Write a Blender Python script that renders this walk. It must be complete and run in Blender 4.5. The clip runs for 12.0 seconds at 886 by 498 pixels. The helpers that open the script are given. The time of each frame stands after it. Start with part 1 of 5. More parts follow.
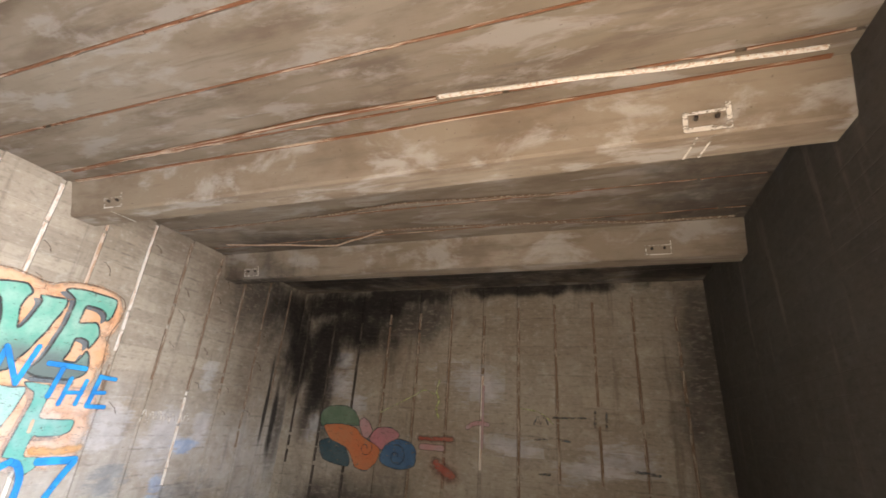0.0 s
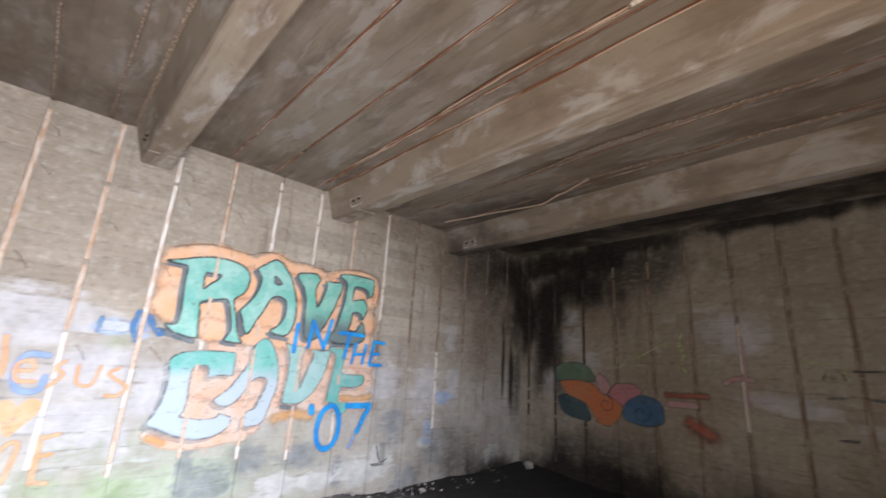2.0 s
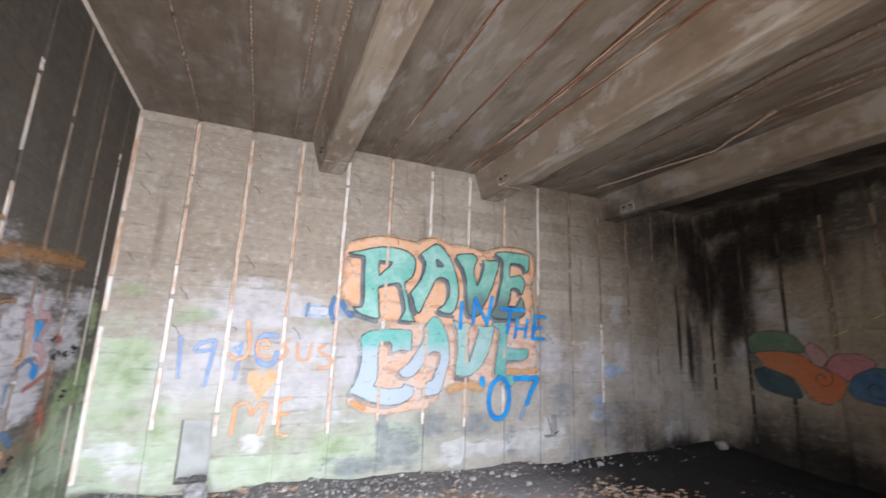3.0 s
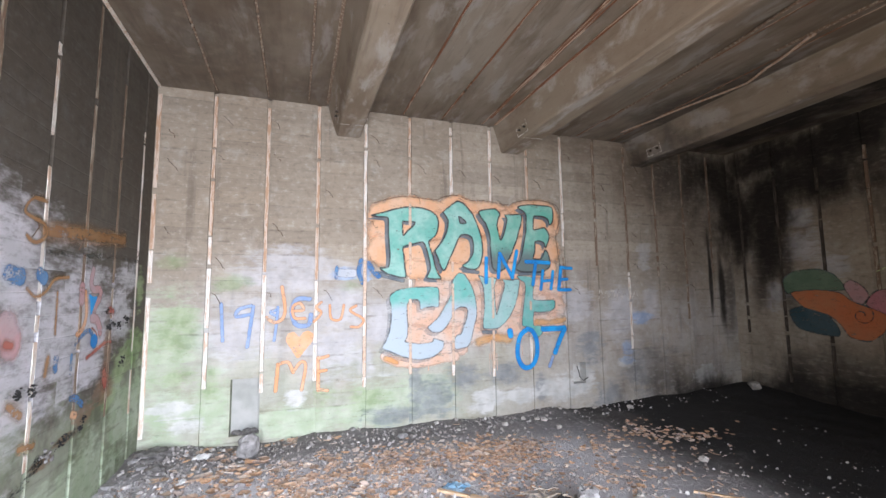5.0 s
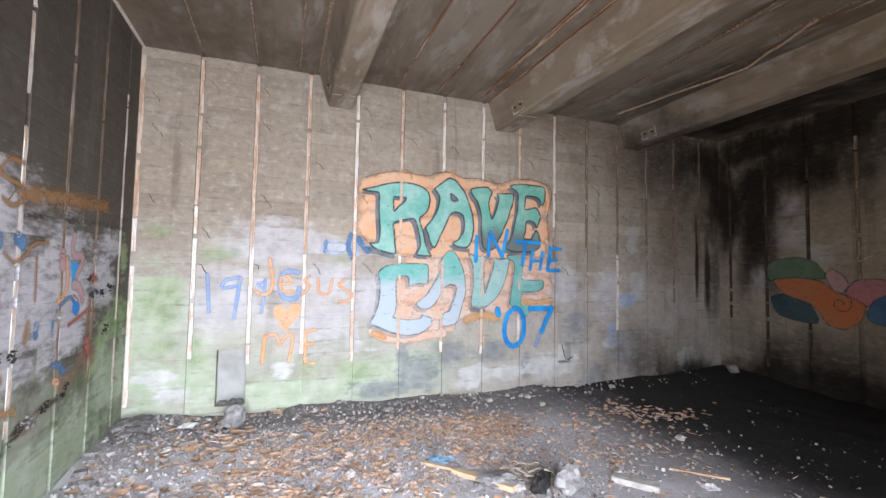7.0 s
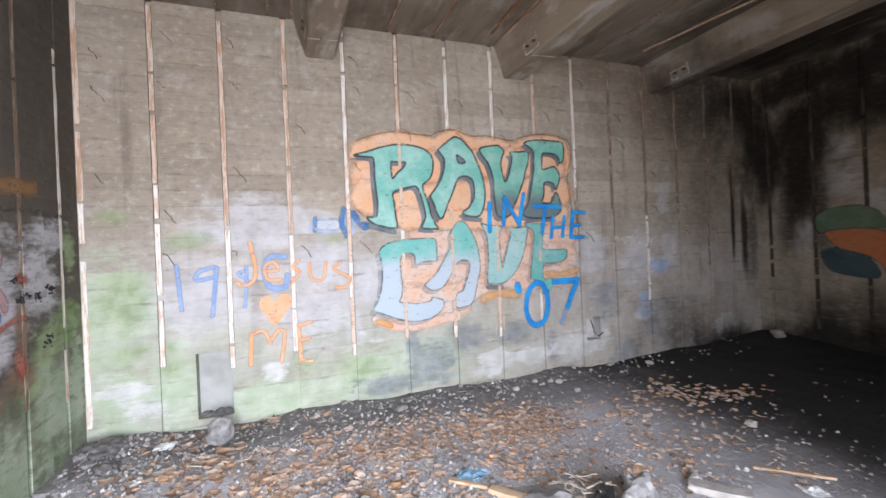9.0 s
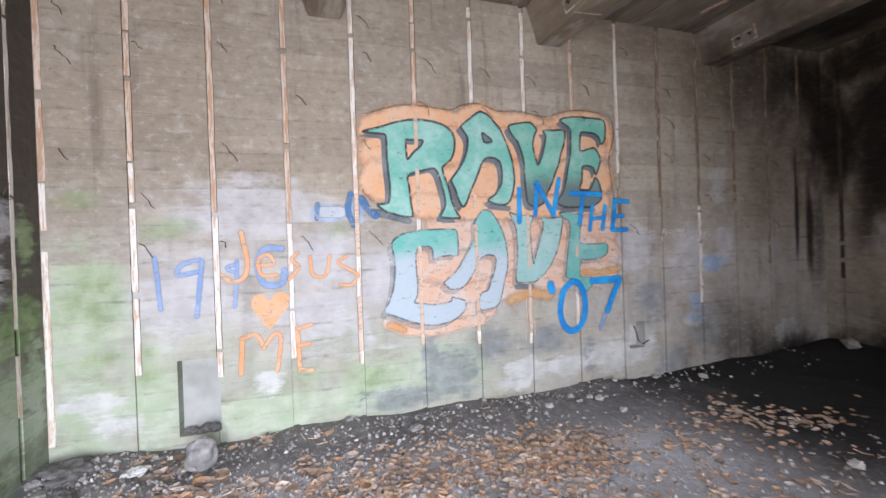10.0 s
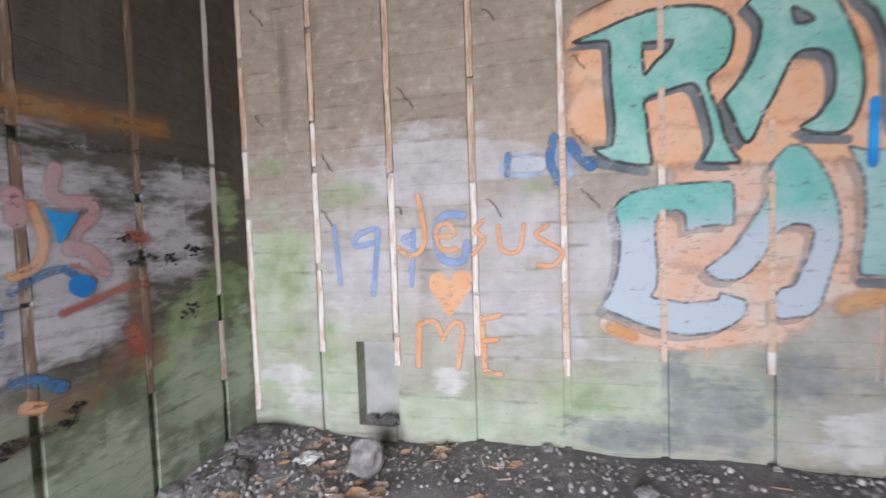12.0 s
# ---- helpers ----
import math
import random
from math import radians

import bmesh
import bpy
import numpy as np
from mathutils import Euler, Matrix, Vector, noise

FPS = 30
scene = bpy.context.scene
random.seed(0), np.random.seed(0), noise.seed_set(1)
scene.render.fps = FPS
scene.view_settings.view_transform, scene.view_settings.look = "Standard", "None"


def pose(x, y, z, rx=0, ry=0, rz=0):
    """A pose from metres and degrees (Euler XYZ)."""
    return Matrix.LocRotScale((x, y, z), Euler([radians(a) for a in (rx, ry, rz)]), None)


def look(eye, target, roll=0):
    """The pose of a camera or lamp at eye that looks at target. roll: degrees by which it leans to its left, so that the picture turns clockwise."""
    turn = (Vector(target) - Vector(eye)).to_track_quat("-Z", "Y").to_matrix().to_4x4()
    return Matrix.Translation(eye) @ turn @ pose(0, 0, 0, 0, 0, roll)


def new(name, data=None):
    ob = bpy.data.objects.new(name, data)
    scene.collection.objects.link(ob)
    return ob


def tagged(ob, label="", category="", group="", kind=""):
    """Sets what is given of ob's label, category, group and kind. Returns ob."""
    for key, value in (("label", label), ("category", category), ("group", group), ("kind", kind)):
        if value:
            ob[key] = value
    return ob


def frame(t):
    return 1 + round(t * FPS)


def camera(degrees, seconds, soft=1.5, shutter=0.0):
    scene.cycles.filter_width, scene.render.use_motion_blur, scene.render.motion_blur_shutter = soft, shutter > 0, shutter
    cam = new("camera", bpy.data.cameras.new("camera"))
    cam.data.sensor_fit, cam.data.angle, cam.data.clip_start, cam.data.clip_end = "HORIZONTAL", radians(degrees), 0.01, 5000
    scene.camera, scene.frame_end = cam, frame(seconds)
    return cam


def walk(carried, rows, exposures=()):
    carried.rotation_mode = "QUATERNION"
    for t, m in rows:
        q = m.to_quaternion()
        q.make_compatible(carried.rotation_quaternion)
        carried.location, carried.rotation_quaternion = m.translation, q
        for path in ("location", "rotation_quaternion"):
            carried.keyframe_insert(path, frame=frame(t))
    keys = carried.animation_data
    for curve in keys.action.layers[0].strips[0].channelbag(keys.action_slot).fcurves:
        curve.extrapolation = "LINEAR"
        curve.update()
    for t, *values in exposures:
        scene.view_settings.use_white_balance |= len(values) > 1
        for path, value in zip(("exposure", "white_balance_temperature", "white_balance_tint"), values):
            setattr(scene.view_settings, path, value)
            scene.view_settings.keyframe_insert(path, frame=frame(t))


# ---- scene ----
from mathutils.geometry import tessellate_polygon

cam = camera(91.1, 12.0, shutter=0.5)
PATH = [
    (0, (5.593, 1.527, 1.754), (4.953, 3.27, 2.497), 4.0),
    (0.5, (5.55, 1.52, 1.743), (4.825, 3.228, 2.491), 4.1),
    (1, (5.521, 1.528, 1.731), (4.677, 3.184, 2.468), 2.8),
    (1.5, (5.503, 1.525, 1.708), (4.352, 3.019, 2.374), 2.8),
    (2, (5.542, 1.598, 1.691), (4.102, 2.882, 2.218), 3.6),
    (2.5, (5.499, 1.539, 1.655), (3.862, 2.582, 2.136), 4.1),
    (3, (5.522, 1.522, 1.632), (3.708, 2.261, 2.033), 2.2),
    (3.2, (5.525, 1.524, 1.63), (3.683, 2.218, 1.983), 1.4),
    (5, (5.58, 1.562, 1.617), (3.695, 2.198, 1.826), -0.6),
    (5.5, (5.573, 1.579, 1.615), (3.685, 2.215, 1.785), -0.2),
    (6, (5.564, 1.58, 1.611), (3.68, 2.236, 1.752), 0.3),
    (6.5, (5.57, 1.574, 1.626), (3.688, 2.243, 1.748), 0.9),
    (7, (5.551, 1.563, 1.616), (3.675, 2.246, 1.722), 1.1),
    (8.8, (4.867, 1.7, 1.598), (3.021, 2.471, 1.592), -1.1),
    (9, (4.761, 1.709, 1.585), (2.884, 2.399, 1.587), -2.5),
    (9.5, (4.422, 1.765, 1.566), (2.533, 2.422, 1.559), -2.3),
    (10, (4.094, 1.888, 1.553), (2.193, 2.507, 1.54), -2.0),
    (10.5, (3.792, 2.071, 1.554), (1.813, 2.357, 1.558), -1.6),
    (10.8, (3.633, 2.114, 1.511), (1.637, 2.231, 1.537), -1.6),
    (11, (3.492, 2.136, 1.506), (1.494, 2.215, 1.529), -1.5),
    (11.5, (3.186, 2.174, 1.515), (1.19, 2.05, 1.5), -1.7),
    (12, (2.96, 2.263, 1.488), (1.015, 1.807, 1.399), -2.0),
]
EXPOSURES = [(0, 0.75, 6700, 11), (1, 0.42, 6350, 11), (2.5, -0.06, 6100, 12), (5, -0.16, 6100, 12), (9.5, -0.27, 6100, 13), (11, -0.46, 6150, 14), (12, -0.64, 6250, 15)]
walk(cam, [(t, look(eye, target, roll)) for t, eye, target, roll in PATH], EXPOSURES)

# ---- light ----
world = bpy.data.worlds.new("sky")
scene.world = world
world.use_nodes = True
wn = world.node_tree
sky = wn.nodes.new("ShaderNodeTexSky")
sky.sky_type = "NISHITA"
sky.sun_disc = False
sky.sun_elevation = radians(45)
sky.sun_rotation = radians(75)
wn.links.new(sky.outputs[0], wn.nodes["Background"].inputs[0])
wn.nodes["Background"].inputs[1].default_value = 0.12

sun = new("sun", bpy.data.lights.new("sun", "SUN"))
sun.data.energy = 5.0
sun.data.angle = radians(0.6)
sun.data.color = (1.0, 0.95, 0.88)
sun.matrix_world = look((8.2, -0.7, 8.2), (0, 0, 0))

# daylight that comes in at the doorway
skylight = new("doorway_skylight", bpy.data.lights.new("doorway_skylight", "AREA"))
skylight.data.shape = "RECTANGLE"
skylight.data.size, skylight.data.size_y = 3.0, 2.7
skylight.data.energy = 360
skylight.data.spread = radians(106)
skylight.data.color = (0.92, 0.94, 1.0)
skylight.matrix_world = look((7.42, 1.75, 1.5), (0, 1.6, -0.9))

# sunlit ground outside, throwing light up through the doorway
bounce = new("doorway_ground_light", bpy.data.lights.new("doorway_ground_light", "AREA"))
bounce.data.shape = "RECTANGLE"
bounce.data.size, bounce.data.size_y = 2.9, 1.0
bounce.data.energy = 108
bounce.data.color = (1.0, 0.84, 0.66)
bounce.matrix_world = look((7.38, 1.75, 0.6), (3.6, 2.9, 3.6))

# ---- materials ----


class Nodes:
    """A material's node tree with short calls."""

    def __init__(self, name):
        self.mat = bpy.data.materials.new(name)
        self.mat.use_nodes = True
        self.tree = self.mat.node_tree
        self.bsdf = self.tree.nodes["Principled BSDF"]
        self.place = self.node("ShaderNodeTexCoord").outputs["Object"]

    def node(self, kind, **values):
        n = self.tree.nodes.new(kind)
        for key, value in values.items():
            setattr(n, key, value)
        return n

    def put(self, socket, value):
        if hasattr(value, "is_output"):
            self.tree.links.new(value, socket)
        elif socket.type == "RGBA" and len(value) == 3:
            socket.default_value = (*value, 1)
        else:
            socket.default_value = value

    def math(self, op, a, b=0.0, c=0.0, clamp=False):
        n = self.node("ShaderNodeMath", operation=op, use_clamp=clamp)
        for s, v in zip(n.inputs, (a, b, c)):
            self.put(s, v)
        return n.outputs[0]

    def noise(self, scale, detail=4, rough=0.55, stretch=(1, 1, 1), shift=0.0, warp=0.0):
        m = self.node("ShaderNodeMapping")
        self.put(m.inputs[0], self.place)
        m.inputs[1].default_value = (shift, shift * 1.7, shift * 0.6)
        m.inputs[3].default_value = stretch
        n = self.node("ShaderNodeTexNoise")
        self.put(n.inputs["Vector"], m.outputs[0])
        n.inputs["Scale"].default_value = scale
        n.inputs["Detail"].default_value = detail
        n.inputs["Roughness"].default_value = rough
        n.inputs["Distortion"].default_value = warp
        return n.outputs["Fac"]

    def ramp(self, value, low, high, a=0.0, b=1.0, smooth=True):
        n = self.node("ShaderNodeMapRange", interpolation_type="SMOOTHSTEP" if smooth else "LINEAR")
        for s, v in zip(n.inputs, (value, low, high, a, b)):
            self.put(s, v)
        return n.outputs[0]

    def mix(self, fac, a, b, blend="MIX"):
        n = self.node("ShaderNodeMix", data_type="RGBA", blend_type=blend)
        self.put(n.inputs[0], fac)
        self.put(n.inputs[6], a)
        self.put(n.inputs[7], b)
        return n.outputs[2]

    def axes(self):
        n = self.node("ShaderNodeSeparateXYZ")
        self.put(n.inputs[0], self.place)
        return n.outputs

    def bump(self, height, strength=0.5, distance=0.01, normal=None):
        n = self.node("ShaderNodeBump")
        self.put(n.inputs["Height"], height)
        n.inputs["Strength"].default_value = strength
        n.inputs["Distance"].default_value = distance
        if normal is not None:
            self.put(n.inputs["Normal"], normal)
        return n.outputs[0]

    def done(self, colour, rough=0.85, normal=None, metal=0.0, alpha=None):
        self.put(self.bsdf.inputs["Base Color"], colour)
        self.put(self.bsdf.inputs["Roughness"], rough)
        self.put(self.bsdf.inputs["Metallic"], metal)
        if normal is not None:
            self.put(self.bsdf.inputs["Normal"], normal)
        if alpha is not None:
            self.put(self.bsdf.inputs["Alpha"], alpha)
        return self.mat


def stained(n, col, u, v, stains, board=None):
    """Lay ragged patches over a colour. stains: (colour, second colour, strength, softness, spots of (u, v, half width, half height))."""
    comb = n.node("ShaderNodeCombineXYZ")
    n.put(comb.inputs[0], u)
    n.put(comb.inputs[1], v)
    rag = n.math("MULTIPLY", n.math("SUBTRACT", n.noise(2.6, 6, 0.62, (0.7, 0.7, 2.6), shift=23), 0.5), 1.7)
    rag = n.math("ADD", rag, n.math("MULTIPLY", n.math("SUBTRACT", n.noise(9, 5, 0.65, (0.9, 0.9, 2.4), shift=33), 0.5), 1.2))
    if board is not None:
        rag = n.math("ADD", rag, n.math("MULTIPLY", n.math("SUBTRACT", board, 0.5), 0.45))
    rub = n.noise(7, 6, 0.68, (1, 1, 2.6), shift=27)
    even = n.math("MULTIPLY", n.math("SUBTRACT", n.noise(2.2, 6, 0.6, (1, 1, 0.6), shift=37), 0.5), 1.6)
    tone = n.noise(5, 5, shift=29)
    for a, b, strength, soft, spots in stains:
        near = None
        for pu, pv, ru, rv in spots:
            m = n.node("ShaderNodeVectorMath", operation="MULTIPLY_ADD")
            n.put(m.inputs[0], comb.outputs[0])
            m.inputs[1].default_value = (1 / ru, 1 / rv, 0)
            m.inputs[2].default_value = (-pu / ru, -pv / rv, 0)
            d = n.node("ShaderNodeVectorMath", operation="LENGTH")
            n.put(d.inputs[0], m.outputs[0])
            near = d.outputs["Value"] if near is None else n.math("SMOOTH_MIN", near, d.outputs["Value"], 0.3)
        edge = n.ramp(n.math("ADD", near, even if strength > 0.92 or soft > 0.85 else rag), 1.0 - soft, 1.05, 1, 0)
        fac = n.math("MULTIPLY", n.math("MULTIPLY", edge, n.ramp(rub, 0.3, 0.52, 0.45 if strength < 0.92 else 0.9, 1)), strength)
        col = n.mix(fac, col, n.mix(n.ramp(tone, 0.35, 0.65), a, b))
    return col


def concrete(name, across, tone=1.0, boards=0.6, algae=0.0, pale=0.0, stains=()):
    """Board-marked concrete; across: the axis along the wall (0 x, 1 y)."""
    n = Nodes(name)
    ax = n.axes()
    u, z = ax[across], ax[2]
    wob = n.math("MULTIPLY", n.noise(2.5, shift=5), 0.03)
    row = n.math("FLOOR", n.math("DIVIDE", n.math("ADD", z, wob), 0.152))
    u = n.math("ADD", u, n.math("MULTIPLY", n.math("SUBTRACT", n.noise(1.1, 3, shift=41), 0.5), 0.05))
    bay = n.math("FLOOR", n.math("DIVIDE", u, 0.594))
    w = n.node("ShaderNodeTexWhiteNoise", noise_dimensions="2D")
    comb = n.node("ShaderNodeCombineXYZ")
    n.put(comb.inputs[0], row)
    n.put(comb.inputs[1], bay)
    n.put(w.inputs["Vector"], comb.outputs[0])
    big, mid = n.noise(0.55, 5), n.noise(4, 6, shift=3)
    grain = n.noise(3, 5, 0.6, (0.6, 0.6, 9), shift=2)
    fine = n.noise(70, 4, shift=7)
    streak = n.noise(5, 4, 0.6, (1, 1, 0.09), shift=9)
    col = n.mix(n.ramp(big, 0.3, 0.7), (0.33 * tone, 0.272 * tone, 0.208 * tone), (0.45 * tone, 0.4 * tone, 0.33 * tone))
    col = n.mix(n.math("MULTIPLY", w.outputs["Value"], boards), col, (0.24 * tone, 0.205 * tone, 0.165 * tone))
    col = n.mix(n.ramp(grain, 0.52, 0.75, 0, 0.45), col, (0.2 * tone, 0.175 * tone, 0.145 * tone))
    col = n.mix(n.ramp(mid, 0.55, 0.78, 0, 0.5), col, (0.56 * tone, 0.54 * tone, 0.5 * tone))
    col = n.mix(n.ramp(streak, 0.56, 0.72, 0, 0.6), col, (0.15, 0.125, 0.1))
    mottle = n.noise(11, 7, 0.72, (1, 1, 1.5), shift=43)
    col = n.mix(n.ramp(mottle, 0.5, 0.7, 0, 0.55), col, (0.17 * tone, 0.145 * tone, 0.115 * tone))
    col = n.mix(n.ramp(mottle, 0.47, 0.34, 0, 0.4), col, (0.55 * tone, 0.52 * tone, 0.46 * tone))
    if pale:
        side = n.ramp(n.math("ADD", z, n.math("MULTIPLY", n.noise(1.3, 4, shift=21), 1.6)), 2.0, 3.1, 1, 0)
        col = n.mix(n.math("MULTIPLY", side, n.math("MULTIPLY", n.ramp(mid, 0.3, 0.6, 0.35, 1), pale)), col, (0.58, 0.58, 0.6))
    if algae:
        edge = n.math("ADD", z, n.math("MULTIPLY", n.math("SUBTRACT", n.noise(1.6, 5, 0.6, shift=11), 0.5), 2.6))
        damp = n.math("MULTIPLY", n.ramp(edge, 0.55, 1.1, 1, 0), n.ramp(u, 3.2, 5.2, 1, 0.15))
        green = n.mix(n.ramp(n.noise(3, 5, shift=15), 0.35, 0.65), (0.2, 0.27, 0.14), (0.46, 0.52, 0.4))
        col = n.mix(n.math("MULTIPLY", damp, algae), col, green)
    if stains:
        col = stained(n, col, u, z, stains, w.outputs["Value"])
    pits = n.ramp(n.noise(38, 3, shift=31), 0.66, 0.74)
    col = n.mix(n.math("MULTIPLY", pits, 0.5), col, (0.1, 0.085, 0.07))
    seam = n.math("PINGPONG", n.math("ADD", z, wob), 0.076)
    line = n.ramp(seam, 0.0, 0.006, 0, 1)
    dirt = n.math("MULTIPLY", n.ramp(seam, 0.002, 0.02, 1, 0), n.ramp(n.noise(3.2, 6, 0.7, shift=47), 0.5, 0.68, 0, 0.45))
    col = n.mix(dirt, col, (0.09, 0.08, 0.065))
    smudge = n.ramp(n.noise(2.6, 7, 0.72, (1, 1, 3.2), shift=53), 0.58, 0.74, 0, 0.32)
    col = n.mix(smudge, col, (0.13, 0.12, 0.1))
    h = n.math("ADD", n.math("MULTIPLY", line, 0.5), n.math("ADD", n.math("MULTIPLY", grain, 0.6), n.math("MULTIPLY", fine, 0.35)))
    h = n.math("SUBTRACT", h, n.math("MULTIPLY", pits, 0.6))
    return n.done(col, 0.88, n.bump(h, 0.55, 0.008))


def slab_concrete(name, tone=1.0, stains=()):
    """Ceiling and beams: smears along the boards, pale blooms, brown damp."""
    n = Nodes(name)
    big, mid = n.noise(0.8, 5), n.noise(2.2, 5, 0.6, (0.5, 1.6, 1), shift=4)
    smear = n.noise(3, 6, 0.65, (0.35, 5, 3), shift=8)
    bloom = n.noise(2.4, 6, 0.65, (0.6, 1.8, 1), shift=12, warp=0.3)
    fine = n.noise(80, 3, shift=2)
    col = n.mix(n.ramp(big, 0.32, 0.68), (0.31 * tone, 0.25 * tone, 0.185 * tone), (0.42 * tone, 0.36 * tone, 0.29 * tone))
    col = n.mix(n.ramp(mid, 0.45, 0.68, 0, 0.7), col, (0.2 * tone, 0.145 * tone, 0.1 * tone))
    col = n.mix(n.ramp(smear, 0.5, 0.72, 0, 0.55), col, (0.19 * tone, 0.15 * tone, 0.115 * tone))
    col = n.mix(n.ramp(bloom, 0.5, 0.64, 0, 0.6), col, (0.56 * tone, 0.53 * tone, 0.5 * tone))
    if stains:
        ax = n.axes()
        col = stained(n, col, ax[0], ax[1], stains)
    pits = n.ramp(n.noise(30, 3, shift=31), 0.67, 0.74)
    col = n.mix(n.math("MULTIPLY", pits, 0.5), col, (0.1, 0.08, 0.06))
    h = n.math("ADD", n.math("MULTIPLY", smear, 0.7), n.math("MULTIPLY", fine, 0.3))
    return n.done(col, 0.85, n.bump(h, 0.45, 0.008))


def timber(name, pale, rust, share, stretch=(8, 8, 1)):
    """Old nailing strip: flaking pale paint over rust-stained wood."""
    n = Nodes(name)
    flake = n.noise(5, 5, 0.65, stretch, shift=1)
    grain = n.noise(40, 4, 0.6, tuple(s * 1.0 for s in stretch), shift=6)
    col = n.mix(n.ramp(flake, share - 0.06, share + 0.06), rust, pale)
    col = n.mix(n.ramp(grain, 0.5, 0.8, 0, 0.55), col, (0.09, 0.06, 0.04))
    return n.done(col, 0.8, n.bump(grain, 0.5, 0.004))


def paint(name, colour, second=None, soft=0.12, worn=0.35, full=1.0, fade=None, ragged=0.3, patch=9.0):
    """Sprayed paint with a ragged edge, worn through on the rough concrete. fade: (low, high, colour) by height."""
    n = Nodes(name)
    uv = n.node("ShaderNodeUVMap", uv_map="stroke")
    length = n.node("ShaderNodeVectorMath", operation="LENGTH")
    n.put(length.inputs[0], uv.outputs[0])
    r = n.math("ADD", length.outputs["Value"], n.math("MULTIPLY", n.math("SUBTRACT", n.noise(patch, 6, 0.6), 0.5), ragged))
    body = n.ramp(r, 0.82 - soft, 0.84, 1, 0)
    rub = n.noise(7, 6, 0.7, (1, 1, 3), shift=5)
    grit = n.noise(55, 3, 0.6, (1, 1, 1.6), shift=9)
    keep = n.ramp(n.math("ADD", n.math("MULTIPLY", rub, 0.65), n.math("MULTIPLY", grit, 0.35)), worn, worn + 0.13)
    second = second or tuple(c * 0.7 for c in colour)
    col = n.mix(n.ramp(n.noise(4, 5, shift=14), 0.35, 0.7), colour, second)
    col = n.mix(n.ramp(n.noise(16, 7, 0.7, (1, 1, 1.3), shift=19), 0.5, 0.74, 0, 0.38), col, tuple(c * 0.5 for c in colour))
    if fade:
        z = n.math("ADD", n.axes()[2], n.math("MULTIPLY", n.noise(5, 3, shift=3), 0.25))
        col = n.mix(n.ramp(z, fade[0] + 0.12, fade[1] + 0.12), fade[2], col)
    a = n.math("MULTIPLY", n.math("MULTIPLY", body, keep), full)
    return n.done(col, 0.7, n.bump(grit, 0.2, 0.003), alpha=a)


def plain(name, a, b, scale=8, rough=0.85, bump=0.4, fine=50, metal=0.0):
    n = Nodes(name)
    col = n.mix(n.ramp(n.noise(scale, 5), 0.3, 0.7), a, b)
    return n.done(col, rough, n.bump(n.noise(fine, 4, shift=3), bump, 0.006), metal)


def scattered(name, colours, rough=0.8):
    """For many loose bits in one mesh: a tone for each."""
    n = Nodes(name)
    g = n.node("ShaderNodeNewGeometry")
    ramp = n.node("ShaderNodeValToRGB")
    n.put(ramp.inputs[0], g.outputs["Random Per Island"])
    els = ramp.color_ramp.elements
    els[0].color, els[1].color = (*colours[0], 1), (*colours[-1], 1)
    for k, c in enumerate(colours[1:-1]):
        els.new((k + 1) / (len(colours) - 1)).color = (*c, 1)
    col = n.mix(n.ramp(n.noise(30), 0.4, 0.75, 0, 0.35), ramp.outputs[0], (0.12, 0.08, 0.06))
    return n.done(col, rough)


def soil():
    n = Nodes("soil")
    ax = n.axes()
    col = n.mix(n.ramp(n.noise(1.4, 5), 0.3, 0.7), (0.085, 0.078, 0.076), (0.2, 0.188, 0.183))
    col = n.mix(n.ramp(n.noise(14, 6, 0.7, shift=4), 0.48, 0.68, 0, 0.75), col, (0.38, 0.36, 0.345))
    col = n.mix(n.ramp(n.noise(45, 4, 0.6, shift=6), 0.55, 0.75, 0, 0.5), col, (0.03, 0.026, 0.024))
    # dust; the pool of light on the near floor is mixed in
    lit_dust = n.math("MULTIPLY", n.ramp(n.noise(0.8, 6, 0.65, shift=8), 0.16, 0.46), n.ramp(ax[1], 4.2, 5.8, 0.88, 0.05))
    lit_dust = n.math("MULTIPLY", lit_dust, n.ramp(ax[0], 0.35, 1.5, 0.12, 1))
    col = n.mix(lit_dust, col, (0.58, 0.57, 0.6))
    # ash towards the far wall, also carrying the shade at that end
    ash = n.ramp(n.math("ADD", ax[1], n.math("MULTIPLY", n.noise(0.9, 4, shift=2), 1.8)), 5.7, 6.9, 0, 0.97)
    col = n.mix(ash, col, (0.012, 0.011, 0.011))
    # unseen pale ground by the doorway, added to throw light onto the ceiling
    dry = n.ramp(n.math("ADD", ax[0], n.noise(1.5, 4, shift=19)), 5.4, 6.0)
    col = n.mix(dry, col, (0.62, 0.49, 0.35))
    h = n.math("ADD", n.noise(25, 6, 0.7), n.math("MULTIPLY", n.noise(90, 3), 0.5))
    return n.done(col, 0.92, n.bump(h, 0.8, 0.02))


LILACS = ((0.44, 0.44, 0.47), (0.58, 0.58, 0.61))
CHALKS = ((0.48, 0.49, 0.48), (0.62, 0.62, 0.61))
MOSSES = ((0.17, 0.25, 0.1), (0.33, 0.41, 0.23))
FILMS = ((0.38, 0.47, 0.32), (0.5, 0.57, 0.45))
GREYS = ((0.17, 0.19, 0.21), (0.27, 0.29, 0.31))
BROWNS = ((0.13, 0.08, 0.05), (0.22, 0.14, 0.085))
# soot; on both walls the last, lowest spot just darkens the foot
SOOTS = ((0.012, 0.01, 0.009), (0.022, 0.018, 0.016))
# smoke film; many of its spots also carry the shade far from the doorway
SMOKE_AND_SHADE = ((0.035, 0.03, 0.026), (0.06, 0.048, 0.04))
